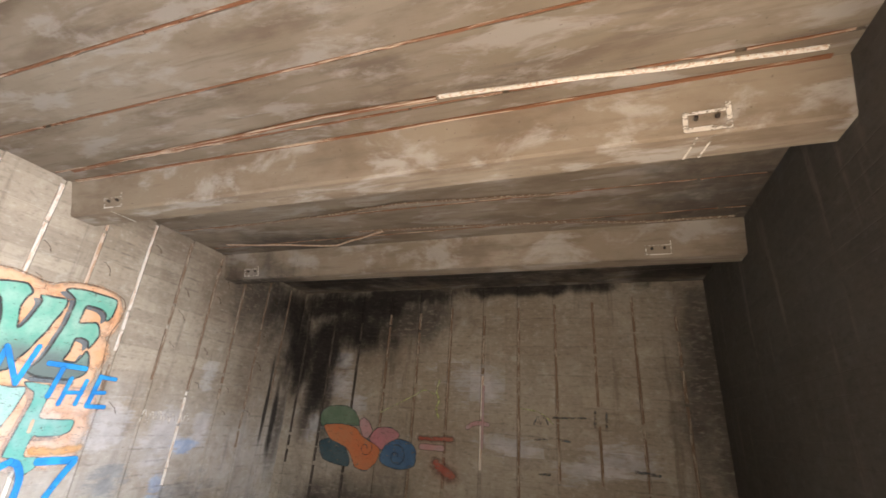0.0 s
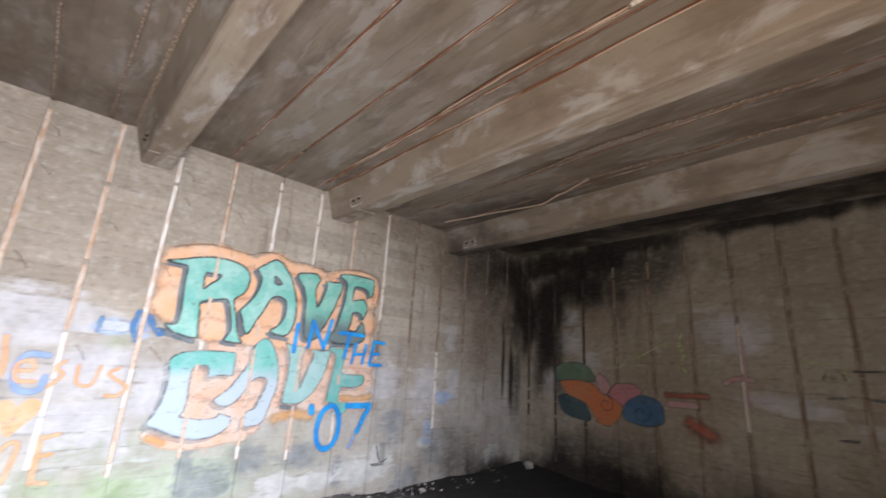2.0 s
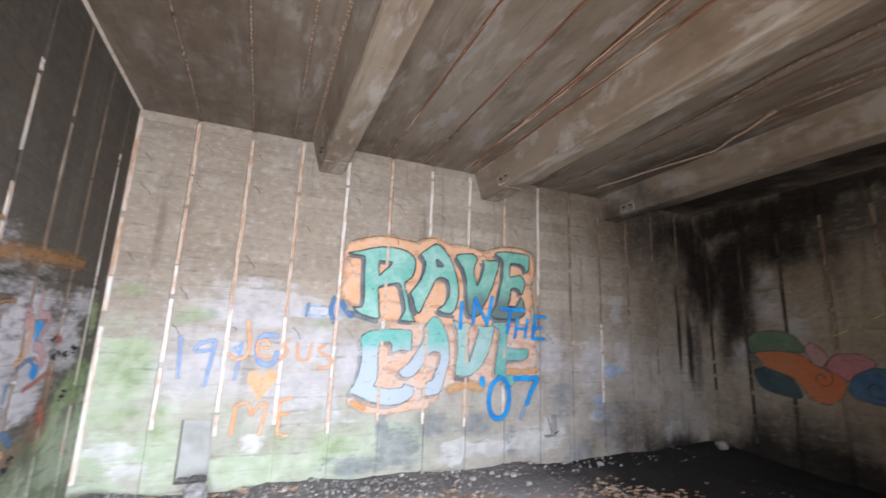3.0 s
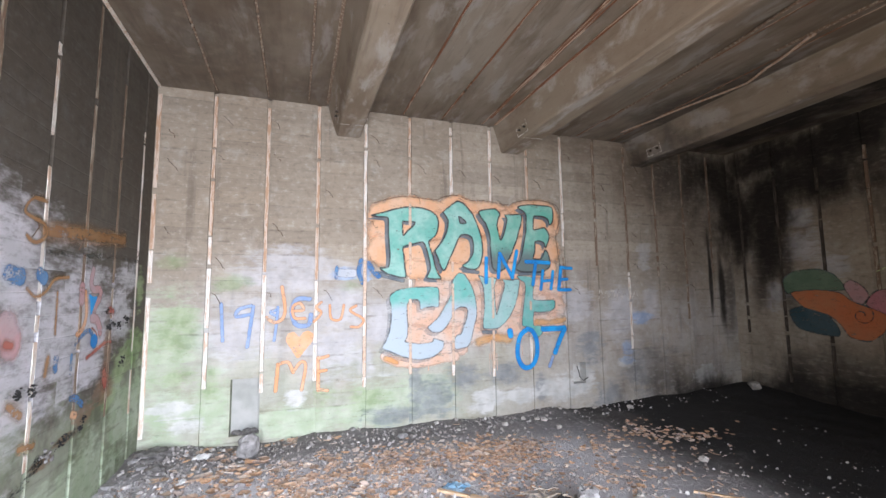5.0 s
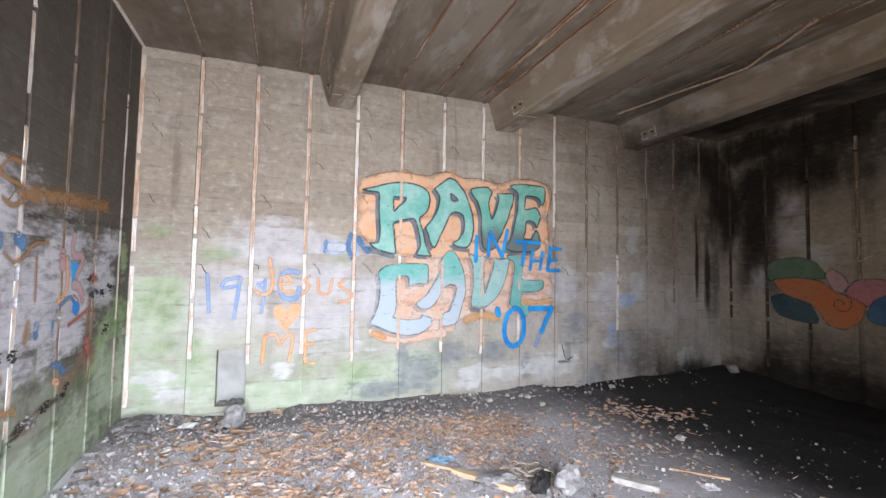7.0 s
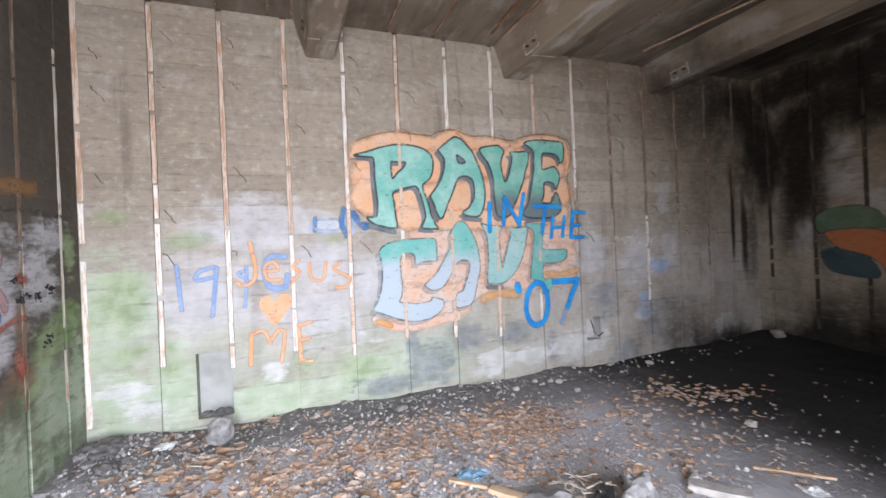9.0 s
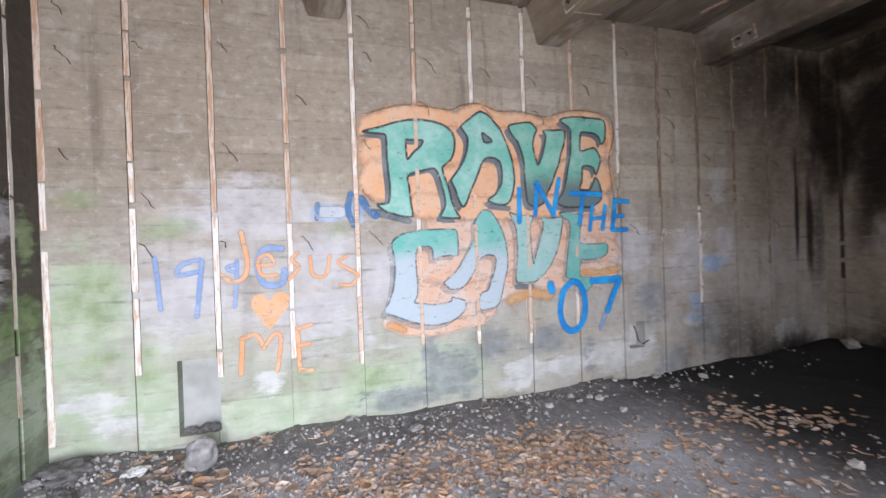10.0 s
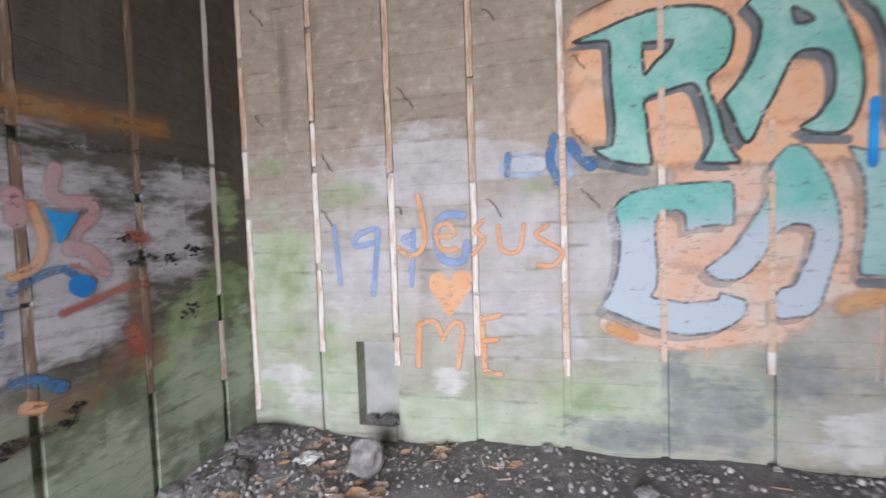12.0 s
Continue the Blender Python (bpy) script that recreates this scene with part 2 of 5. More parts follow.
BLUES = ((0.22, 0.33, 0.55), (0.4, 0.5, 0.68))
WALL_W = concrete("concrete_west", 1, 1.0, 0.5, algae=0.35, pale=0.38, stains=(
    (*FILMS, 0.8, 0.6, [(0.3, 0.3, 0.4, 0.5), (0.25, 1.1, 0.4, 0.8), (0.7, 0.4, 0.3, 0.5), (1.6, 0.15, 0.6, 0.35), (2.5, 0.2, 0.6, 0.35), (3.2, 0.35, 0.6, 0.3)]),
    (*LILACS, 0.7, 0.6, [(0.95, 1.25, 0.5, 0.45), (2.05, 0.95, 0.4, 0.45), (1.5, 1.95, 0.6, 0.35), (2.1, 1.5, 0.4, 0.5), (2.75, 1.2, 0.3, 0.55), (5.6, 1.45, 0.3, 0.35), (6.35, 1.3, 0.36, 0.5), (6.95, 1.5, 0.2, 0.35), (6.85, 2.15, 0.16, 0.3), (2.55, 1.2, 0.2, 0.5), (2.4, 0.85, 0.16, 0.3)]),
    (*GREYS, 0.8, 0.6, [(3.05, 0.45, 0.1, 0.4), (3.3, 0.3, 0.35, 0.3), (3.75, 0.5, 0.3, 0.25), (2.75, 0.1, 0.5, 0.14), (4.35, 0.5, 0.35, 0.2), (4.9, 0.25, 0.12, 0.25), (5.75, 0.8, 0.3, 0.35), (6.9, 0.4, 0.6, 0.45), (6.1, 0.1, 0.3, 0.25)]),
    (*MOSSES, 0.6, 0.8, [(0.32, 1.3, 0.28, 0.4), (0.8, 1.75, 0.25, 0.12), (0.35, 0.75, 0.32, 0.14), (1.95, 0.4, 0.35, 0.14), (2.35, 0.35, 0.35, 0.16), (0.66, 0.6, 0.14, 0.3), (2.2, 1.75, 0.25, 0.1), (0.25, 2.0, 0.25, 0.14)]),
    (*CHALKS, 0.9, 0.35, [(1.58, 0.42, 0.18, 0.14), (0.42, 0.2, 0.26, 0.12), (0.3, 0.42, 0.24, 0.09), (4.05, 0.22, 0.28, 0.18), (4.6, 0.2, 0.26, 0.14), (5.25, 0.26, 0.36, 0.19), (5.62, 0.36, 0.24, 0.2), (6.4, 0.56, 0.18, 0.08), (8.0, 0.28, 0.24, 0.18)]),
    (*BLUES, 0.75, 0.5, [(2.13, 1.87, 0.14, 0.1), (2.4, 1.92, 0.06, 0.18), (6.45, 0.78, 0.12, 0.12), (6.42, 0.58, 0.16, 0.07), (6.75, 1.2, 0.22, 0.12)]),
    # brown film that also carries the light's fall-off up the far end
    ((0.13, 0.098, 0.07), (0.18, 0.138, 0.1), 0.68, 0.95, [(6.7, 3.5, 1.7, 1.1), (7.6, 2.6, 1.2, 1.2), (5.7, 3.95, 1.3, 0.5), (7.2, 0.4, 1.4, 0.7)]),
    (*SMOKE_AND_SHADE, 0.72, 0.95, [(8.7, 3.3, 1.1, 1.2), (8.0, 3.6, 1.6, 0.9), (8.7, 1.4, 0.25, 1.3), (7.7, 0.1, 1.5, 0.45)]),
    (*SOOTS, 0.95, 0.7, [(8.5, 3.65, 0.7, 0.7), (8.85, 3.0, 0.4, 1.3), (8.25, 1.9, 0.05, 0.9), (8.5, 1.6, 0.1, 0.9), (8.2, -0.1, 1.3, 0.4)])))
WALL_S = concrete("concrete_south", 0, 0.25, 0.4, algae=0.5, stains=(
    ((0.5, 0.5, 0.53), (0.62, 0.61, 0.66), 0.9, 0.7, [(2.5, 1.8, 0.7, 0.5), (1.9, 1.35, 0.8, 0.6), (1.35, 1.35, 0.6, 0.6), (2.4, 1.0, 0.7, 0.5), (0.7, 1.5, 0.4, 0.35), (2.9, 1.3, 0.7, 0.7), (0.5, 1.8, 0.35, 0.2)]),
    (*FILMS, 0.7, 0.5, [(0.55, 0.5, 0.4, 0.5), (1.2, 0.25, 0.5, 0.4), (1.9, 0.1, 0.8, 0.35), (0.15, 0.6, 0.16, 0.5)]),
    (*MOSSES, 0.85, 0.5, [(0.3, 1.1, 0.26, 0.24), (0.6, 0.98, 0.3, 0.2), (0.2, 1.7, 0.16, 0.25), (0.85, 0.72, 0.24, 0.12)]),
    (*BROWNS, 0.85, 0.5, [(1.0, 0.82, 0.25, 0.15), (1.3, 0.7, 0.2, 0.1), (0.95, 1.1, 0.1, 0.28), (1.6, 0.6, 0.2, 0.05), (1.9, 0.54, 0.2, 0.05)])))
WALL_N = concrete("concrete_north", 0, 0.95, 0.35, stains=(
    (*LILACS, 0.85, 0.8, [(1.1, 2.3, 0.4, 0.3), (3.85, 2.3, 0.45, 0.3), (0.66, 1.55, 0.22, 0.26), (1.15, 2.7, 0.25, 0.22), (1.5, 2.0, 0.2, 0.2), (5.8, 1.4, 0.6, 0.3), (3.5, 2.5, 0.7, 0.3), (4.3, 1.5, 0.6, 0.2), (5.4, 1.25, 0.7, 0.22)]),
    # smoke at the left corner; shade painted at right end and foot
    (*SMOKE_AND_SHADE, 0.85, 0.9, [(1.5, 0.3, 2.2, 0.75), (1.5, 3.4, 1.8, 0.9), (5.0, 0.15, 2.4, 0.5), (0.6, 3.0, 0.8, 1.3), (1.3, 3.5, 1.6, 0.9), (7.2, 2.4, 0.8, 2.8), (2.2, 3.5, 1.6, 0.8), (0.5, 2.0, 0.3, 1.6), (0.85, 2.0, 0.2, 1.5)]),
    (*SOOTS, 0.97, 0.6, [(0.65, 3.75, 0.95, 0.62), (0.68, 3.2, 0.55, 0.8), (1.5, 3.75, 1.2, 0.42), (2.4, 3.95, 1.5, 0.3), (0.6, 2.4, 0.25, 1.1), (0.1, 2.9, 0.4, 1.2), (4.4, 4.02, 2.4, 0.2), (1.3, 3.3, 0.9, 0.5), (1.6, 0.05, 2.4, 0.4)])))
# very low tone: the unlit wall's shade is put into its colour
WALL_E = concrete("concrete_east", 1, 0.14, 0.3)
# beams toned lighter than the ceiling: the light on them is in these tones
SLAB = slab_concrete("concrete_slab", 0.86)
SLAB_SMOKY_DIM = slab_concrete("concrete_smoky_dim_slab", 0.72, stains=((*SMOKE_AND_SHADE, 0.85, 0.9, [(0.6, 6.9, 1.4, 0.5)]),))
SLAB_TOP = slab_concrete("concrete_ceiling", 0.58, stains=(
    # brown patches that put the dim near corner into the ceiling's colour
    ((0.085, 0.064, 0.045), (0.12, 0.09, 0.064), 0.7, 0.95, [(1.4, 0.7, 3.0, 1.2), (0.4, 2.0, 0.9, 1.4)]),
    (*SMOKE_AND_SHADE, 0.75, 0.9, [(7.0, 6.0, 1.3, 1.5), (1.0, 7.0, 2.2, 1.0), (1.5, 6.4, 1.6, 0.7), (5.0, 7.3, 3.0, 0.6)]),
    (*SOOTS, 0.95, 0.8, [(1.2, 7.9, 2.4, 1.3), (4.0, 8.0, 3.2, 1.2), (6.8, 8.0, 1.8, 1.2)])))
SOIL = soil()
STRIP_PALE = timber("strip_pale", (0.79, 0.75, 0.7), (0.6, 0.44, 0.33), 0.46)
STRIP_RUST = timber("strip_rust", (0.66, 0.55, 0.46), (0.5, 0.32, 0.21), 0.5)
STRIP_SOOT = timber("strip_soot", (0.12, 0.1, 0.085), (0.05, 0.04, 0.033), 0.55)
STRIP_DARK = timber("strip_dark", (0.42, 0.36, 0.29), (0.22, 0.15, 0.105), 0.55)
STRIP_TOP = timber("strip_ceiling", (0.58, 0.46, 0.36), (0.2, 0.085, 0.04), 0.56, (0.3, 9, 9))
STONE = plain("stone", (0.17, 0.165, 0.165), (0.36, 0.35, 0.35), 14, bump=0.8, fine=30)
STONE_PALE = plain("stone_pale", (0.34, 0.32, 0.3), (0.56, 0.53, 0.5), 14, bump=0.7, fine=30)
RUBBLE_DARK = plain("rubble_dark", (0.09, 0.084, 0.082), (0.24, 0.23, 0.225), 18, bump=0.9, fine=28)
WOOD = plain("weathered_wood", (0.52, 0.36, 0.22), (0.66, 0.5, 0.34), 12)
TWIG = plain("twig_bark", (0.3, 0.25, 0.2), (0.48, 0.42, 0.36), 20)
RUST = plain("rusty_wire", (0.05, 0.035, 0.025), (0.12, 0.07, 0.04), 20, 0.8)
IRON = plain("dark_iron", (0.02, 0.018, 0.016), (0.05, 0.035, 0.025), 12, 0.75)
NICHE_GREY = plain("niche_grey", (0.33, 0.34, 0.32), (0.46, 0.46, 0.45), 4)
NEAR_BLACK = plain("near_black", (0.008, 0.008, 0.008), (0.03, 0.028, 0.027), 16, bump=0.9, fine=26)
PAPER = plain("dirty_paper", (0.62, 0.62, 0.62), (0.75, 0.75, 0.75), 14)
PLASTIC = plain("blue_plastic", (0.08, 0.2, 0.32), (0.35, 0.48, 0.58), 10, 0.35, 0.2)
LEAF = scattered("dry_leaf", [(0.56, 0.32, 0.17), (0.76, 0.54, 0.39), (0.32, 0.21, 0.14), (0.78, 0.66, 0.56), (0.44, 0.27, 0.17), (0.72, 0.62, 0.56), (0.22, 0.16, 0.12), (0.66, 0.42, 0.25), (0.5, 0.43, 0.38)])
GRIT = scattered("grit", [(0.14, 0.13, 0.13), (0.3, 0.28, 0.27), (0.46, 0.44, 0.44), (0.2, 0.18, 0.17), (0.64, 0.62, 0.61), (0.08, 0.075, 0.075)])

TEAL = paint("teal_paint", (0.17, 0.47, 0.4), (0.36, 0.6, 0.54), 0.06, 0.31, ragged=0.2)
TEAL_SLATE = paint("teal_to_slate_paint", (0.15, 0.45, 0.36), (0.32, 0.56, 0.48), 0.06, 0.31, fade=(2.1, 2.4, (0.14, 0.19, 0.19)), ragged=0.2)
AQUA = paint("aqua_paint", (0.15, 0.47, 0.42), (0.28, 0.52, 0.5), 0.12, 0.32, fade=(1.38, 1.6, (0.46, 0.54, 0.61)), ragged=0.26)
AQUA_PALE = paint("pale_aqua_paint", (0.3, 0.52, 0.5), (0.42, 0.58, 0.58), 0.12, 0.32, fade=(1.1, 1.3, (0.26, 0.46, 0.46)), ragged=0.26)
AQUA_DEEP = paint("deep_aqua_paint", (0.13, 0.42, 0.38), (0.26, 0.48, 0.47), 0.12, 0.33, ragged=0.26)
BLACK = paint("black_paint", (0.035, 0.04, 0.045), (0.09, 0.1, 0.1), 0.35, 0.38, 0.92, ragged=0.5, patch=5.0)
FAINT = paint("faint_black_paint", (0.09, 0.11, 0.13), (0.2, 0.23, 0.25), 0.4, 0.42, 0.75, ragged=0.7, patch=4.0)
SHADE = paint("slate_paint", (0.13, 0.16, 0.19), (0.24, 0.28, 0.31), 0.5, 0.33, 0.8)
WHITE = paint("white_paint", (0.62, 0.65, 0.7), (0.54, 0.57, 0.62), 0.3, 0.33, 0.8)
BAND = paint("burnt_orange_paint", (0.7, 0.36, 0.14), (0.66, 0.42, 0.22), 0.7, 0.34, 0.8, ragged=1.0, patch=6.0)
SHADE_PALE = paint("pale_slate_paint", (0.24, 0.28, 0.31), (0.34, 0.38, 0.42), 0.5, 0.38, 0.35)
ORANGE = paint("orange_paint", (0.78, 0.44, 0.25), (0.77, 0.52, 0.36), 0.4, 0.3, 0.92, ragged=0.55)
PEACH = paint("peach_paint", (0.78, 0.5, 0.36), (0.74, 0.62, 0.55), 0.45, 0.34, 0.85, ragged=0.6)
BARE = paint("painted_wood", (0.78, 0.62, 0.5), (0.72, 0.5, 0.36), 0.15, 0.36, 0.8)
HEART = paint("heart_paint", (0.78, 0.4, 0.2), (0.76, 0.47, 0.3), 0.06, 0.33, 0.92, ragged=0.12)
TAG_ORANGE = paint("tag_orange_paint", (0.78, 0.38, 0.18), (0.76, 0.47, 0.3), 0.5, 0.34, 0.85)
BLUE = paint("blue_paint", (0.01, 0.2, 0.58), (0.02, 0.36, 0.8), 0.3, 0.3, ragged=0.32)
PALE_BLUE = paint("faded_blue_paint", (0.24, 0.38, 0.68), (0.36, 0.48, 0.74), 0.5, 0.35, 0.75)
DULL_BLUE = paint("worn_blue_paint", (0.05, 0.17, 0.4), (0.14, 0.28, 0.48), 0.35, 0.4, 0.9, ragged=0.5)
BROWN = paint("brown_stain", (0.16, 0.1, 0.06), (0.24, 0.15, 0.09), 0.5, 0.4, 0.75, ragged=0.7)
MOULD = paint("black_mould", (0.03, 0.034, 0.03), (0.07, 0.075, 0.06), 0.6, 0.45, 0.9, ragged=1.1, patch=16.0)
OCHRE = paint("ochre_paint", (0.36, 0.18, 0.065), (0.44, 0.25, 0.11), 0.75, 0.34, 0.7, ragged=0.6)
PINK = paint("pink_paint", (0.58, 0.33, 0.34), (0.52, 0.4, 0.42), 0.45, 0.34, 0.85)
RED = paint("red_paint", (0.42, 0.1, 0.07), (0.5, 0.2, 0.14), 0.75, 0.35, 0.75, ragged=0.7)
MAUVE = paint("mauve_paint", (0.5, 0.2, 0.23), (0.42, 0.2, 0.22), 0.12, 0.34)
GREEN = paint("dark_green_paint", (0.1, 0.17, 0.11), (0.15, 0.22, 0.15), 0.1, 0.32)
FLOWER = paint("flower_orange_paint", (0.56, 0.17, 0.065), (0.5, 0.2, 0.09), 0.08, 0.32)
DUSK = paint("dark_teal_paint", (0.03, 0.07, 0.09), (0.06, 0.1, 0.12), 0.15, 0.34)
NAVY = paint("navy_paint", (0.05, 0.12, 0.24), (0.08, 0.17, 0.3), 0.15, 0.34)
LIME = paint("lime_paint", (0.5, 0.6, 0.2), (0.6, 0.62, 0.4), 0.3, 0.42)
CHALK = paint("lime_residue", (0.75, 0.71, 0.66), (0.62, 0.57, 0.5), 0.3, 0.4, 0.95)

# ---- helpers for meshes ----


def mesh_of(name, verts, faces, material, parent=None, label="", smooth=False):
    me = bpy.data.meshes.new(name)
    me.from_pydata(verts, [], faces)
    me.materials.append(material)
    if smooth:
        me.polygons.foreach_set("use_smooth", [True] * len(me.polygons))
    me.update()
    ob = new(name, me)
    if parent:
        ob.parent = parent
    if label:
        ob["label"] = label
    return ob


def part(name, bm, material, parent=None, label="", smooth=False):
    me = bpy.data.meshes.new(name)
    bm.to_mesh(me)
    bm.free()
    me.materials.append(material)
    if smooth:
        me.polygons.foreach_set("use_smooth", [True] * len(me.polygons))
    ob = new(name, me)
    if parent:
        ob.parent = parent
    if label:
        ob["label"] = label
    return ob


def box(bm, lo, hi):
    m = Matrix.LocRotScale([(a + b) / 2 for a, b in zip(lo, hi)], None, [b - a for a, b in zip(lo, hi)])
    return bmesh.ops.create_cube(bm, size=1, matrix=m)["verts"]


# ---- the chamber ----
LENGTH, DEPTH, HEIGHT, THICK = 8.8, 7.2, 4.05, 0.35
DOOR = (0.2, 3.3, 2.9)
NICHE = (0.88, 1.19, 0.05, 0.68)
HATCH = (5.44, 5.66, 0.3, 0.6)
GROOVE, SLOT = 0.054, 0.03
WEST_STRIPS = [0.012 + 0.594 * k for k in range(1, 15)]
SOUTH_STRIPS = [0.325 + 0.59 * k for k in range(12)]
NORTH_STRIPS = [0.2 + 0.596 * k for k in range(12)]
CEILING_STRIPS = [0.62, 1.19, 1.66, 2.885, 3.43, 4.04, 5.64, 6.3, 7.6, 8.2]


def bays(lo, hi, strips, gap=GROOVE):
    """The stretches of plain wall between the slots for the nailing strips."""
    edges = [lo]
    for s in strips:
        edges += [s - gap / 2, s + gap / 2]
    edges.append(hi)
    return list(zip(edges[::2], edges[1::2]))


def structure(name, boxes, material, label, category):
    bm = bmesh.new()
    for lo, hi in boxes:
        box(bm, lo, hi)
    return tagged(part(name, bm, material), label, category, kind="structure")


def cut(span, holes):
    """Rectangles (u0, u1, z0, z1) of a bay with the holes left out."""
    out = [(span[0], span[1], -0.5, HEIGHT)]
    for a, b, c, d in holes:
        nxt = []
        for u0, u1, z0, z1 in out:
            if b <= u0 or a >= u1 or d <= z0 or c >= z1:
                nxt.append((u0, u1, z0, z1))
                continue
            lo, hi = max(a, u0), min(b, u1)
            if u0 < lo:
                nxt.append((u0, lo, z0, z1))
            if hi < u1:
                nxt.append((hi, u1, z0, z1))
            if z0 < c:
                nxt.append((lo, hi, z0, c))
            if d < z1:
                nxt.append((lo, hi, d, z1))
        out = nxt
    return out


west = []
for span in bays(0.0, LENGTH, WEST_STRIPS):
    west += [((-SLOT, u0, z0), (0, u1, z1)) for u0, u1, z0, z1 in cut(span, (NICHE, HATCH))]
for u0, u1, z0, z1 in cut((-THICK, LENGTH + THICK), (NICHE, HATCH)):
    west.append(((-0.15, u0, z0), (-SLOT, u1, z1)))
west.append(((-THICK, -THICK, -0.5), (-0.15, LENGTH + THICK, HEIGHT)))
wall_west = structure("wall_west", west, WALL_W, "board-marked grey concrete wall with algae and faded paint", "wall")

south = [((u0, -SLOT, -0.5), (u1, 0, HEIGHT)) for u0, u1 in bays(0.0, DEPTH, SOUTH_STRIPS)]
south.append(((0, -THICK, -0.5), (DEPTH + THICK, -SLOT, HEIGHT)))
wall_south = structure("wall_south", south, WALL_S, "grey concrete side wall, green with algae at its foot", "wall")

north = [((u0, LENGTH, -0.5), (u1, LENGTH + SLOT, HEIGHT)) for u0, u1 in bays(0.0, DEPTH, NORTH_STRIPS)]
north.append(((0, LENGTH + SLOT, -0.5), (DEPTH + THICK, LENGTH + THICK, HEIGHT)))
wall_north = structure("wall_north", north, WALL_N, "smoke-darkened brown concrete end wall with some shade painted in", "wall")

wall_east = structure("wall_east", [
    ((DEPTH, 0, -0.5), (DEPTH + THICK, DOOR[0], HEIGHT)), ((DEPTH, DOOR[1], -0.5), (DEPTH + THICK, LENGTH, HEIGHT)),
    ((DEPTH, DOOR[0], DOOR[2]), (DEPTH + THICK, DOOR[1], HEIGHT))], WALL_E, "concrete wall with a wide doorway, its shade put into the tone", "wall")

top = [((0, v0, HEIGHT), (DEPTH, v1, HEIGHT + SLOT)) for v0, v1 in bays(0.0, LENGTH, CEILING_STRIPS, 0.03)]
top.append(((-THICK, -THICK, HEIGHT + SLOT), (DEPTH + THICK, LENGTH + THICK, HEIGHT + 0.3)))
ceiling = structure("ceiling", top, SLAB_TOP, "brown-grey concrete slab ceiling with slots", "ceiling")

BEAM_LOW, TAPER = 3.67, 0.11
BEAMS = ((2.01, 2.31), (4.35, 4.65), (6.68, 6.96))


def beam(y0, y1, material):
    """Tapered concrete beam with eased lower edges and slight unevenness along it."""
    prof = [(y0 - TAPER, HEIGHT), (y0 - 0.02, BEAM_LOW + 0.09), (y0, BEAM_LOW + 0.02), (y0 + 0.018, BEAM_LOW), (y1 - 0.018, BEAM_LOW), (y1, BEAM_LOW + 0.02), (y1 + TAPER, HEIGHT)]
    n = 40
    vs, fs = [], []
    for i in range(n + 1):
        x = DEPTH * i / n
        for y, z in prof:
            w = 0.006 * noise.noise((x * 1.5, y * 3, z * 3))
            vs.append((x, y + w, z + (w if z < HEIGHT else 0)))
    k = len(prof)
    for i in range(n):
        for j in range(k - 1):
            a = i * k + j
            fs.append((a, a + 1, a + k + 1, a + k))
    return tagged(mesh_of("beam", vs, fs, material), "tapered brown-grey concrete beam under the ceiling", "beam", "ceiling beams", "structure")


for (y0, y1), stuff in zip(BEAMS, (SLAB, SLAB, SLAB_SMOKY_DIM)):
    beam(y0, y1, stuff)


def ground_height(x, y):
    p = Vector((x, y, 0))
    z = -0.035 + 0.045 * noise.noise(p * 0.8) + 0.02 * noise.noise(p * 3.1) + 0.008 * noise.noise(p * 11)
    z += 0.05 * math.exp(-((x - 0.1) / 0.3) ** 2) * max(0.0, 0.2 + 1.2 * noise.noise((y * 1.1, 4, 0))) - 0.02 * math.exp(-((y - 1.2) / 0.8) ** 2 - x * x)
    z += 0.05 * math.exp(-((x - 0.2) ** 2 + (y - 0.2) ** 2) / 0.12)
    z += 0.13 * math.exp(-((x - 0.2) / 0.9) ** 2 - ((y - 8.7) / 1.0) ** 2)
    return z


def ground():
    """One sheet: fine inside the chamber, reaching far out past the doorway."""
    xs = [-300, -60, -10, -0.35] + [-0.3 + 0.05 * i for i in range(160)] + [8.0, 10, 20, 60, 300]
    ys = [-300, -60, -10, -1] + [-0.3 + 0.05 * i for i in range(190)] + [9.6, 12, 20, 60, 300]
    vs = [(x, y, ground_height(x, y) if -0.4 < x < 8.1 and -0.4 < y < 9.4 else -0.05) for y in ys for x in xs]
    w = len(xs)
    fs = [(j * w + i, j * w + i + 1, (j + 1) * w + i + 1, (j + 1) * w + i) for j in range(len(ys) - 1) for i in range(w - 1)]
    return tagged(mesh_of("ground", vs, fs, SOIL, smooth=True), "dark trodden soil floor with ash and dust, light pool and far shade painted in", "ground", kind="structure")


ground()


# ---- nailing strips ----
def strip(u, z0, z1, place, material, parent, rng, sag=0.004, gap=GROOVE):
    """A thin worn batten in its slot, its edges gnawed; place(u, proud, z) gives the point."""
    n = max(3, int((z1 - z0) / 0.12))
    vs, fs = [], []
    half = gap / 2 - 0.003
    for i in range(n + 1):
        z = z0 + (z1 - z0) * i / n
        l, r = half * rng.uniform(0.7, 1), half * rng.uniform(0.7, 1)
        d = sag * rng.uniform(-1, 1)
        vs += [place(u - l, -0.025, z), place(u - l, d, z), place(u + r, d + rng.uniform(-0.002, 0.002), z), place(u + r, -0.025, z)]
    for i in range(n):
        a = i * 4
        fs += [(a, a + 1, a + 5, a + 4), (a + 1, a + 2, a + 6, a + 5), (a + 2, a + 3, a + 7, a + 6)]
    fs += [(0, 1, 2, 3), (n * 4 + 3, n * 4 + 2, n * 4 + 1, n * 4)]
    return mesh_of("strip", vs, fs, material, parent)


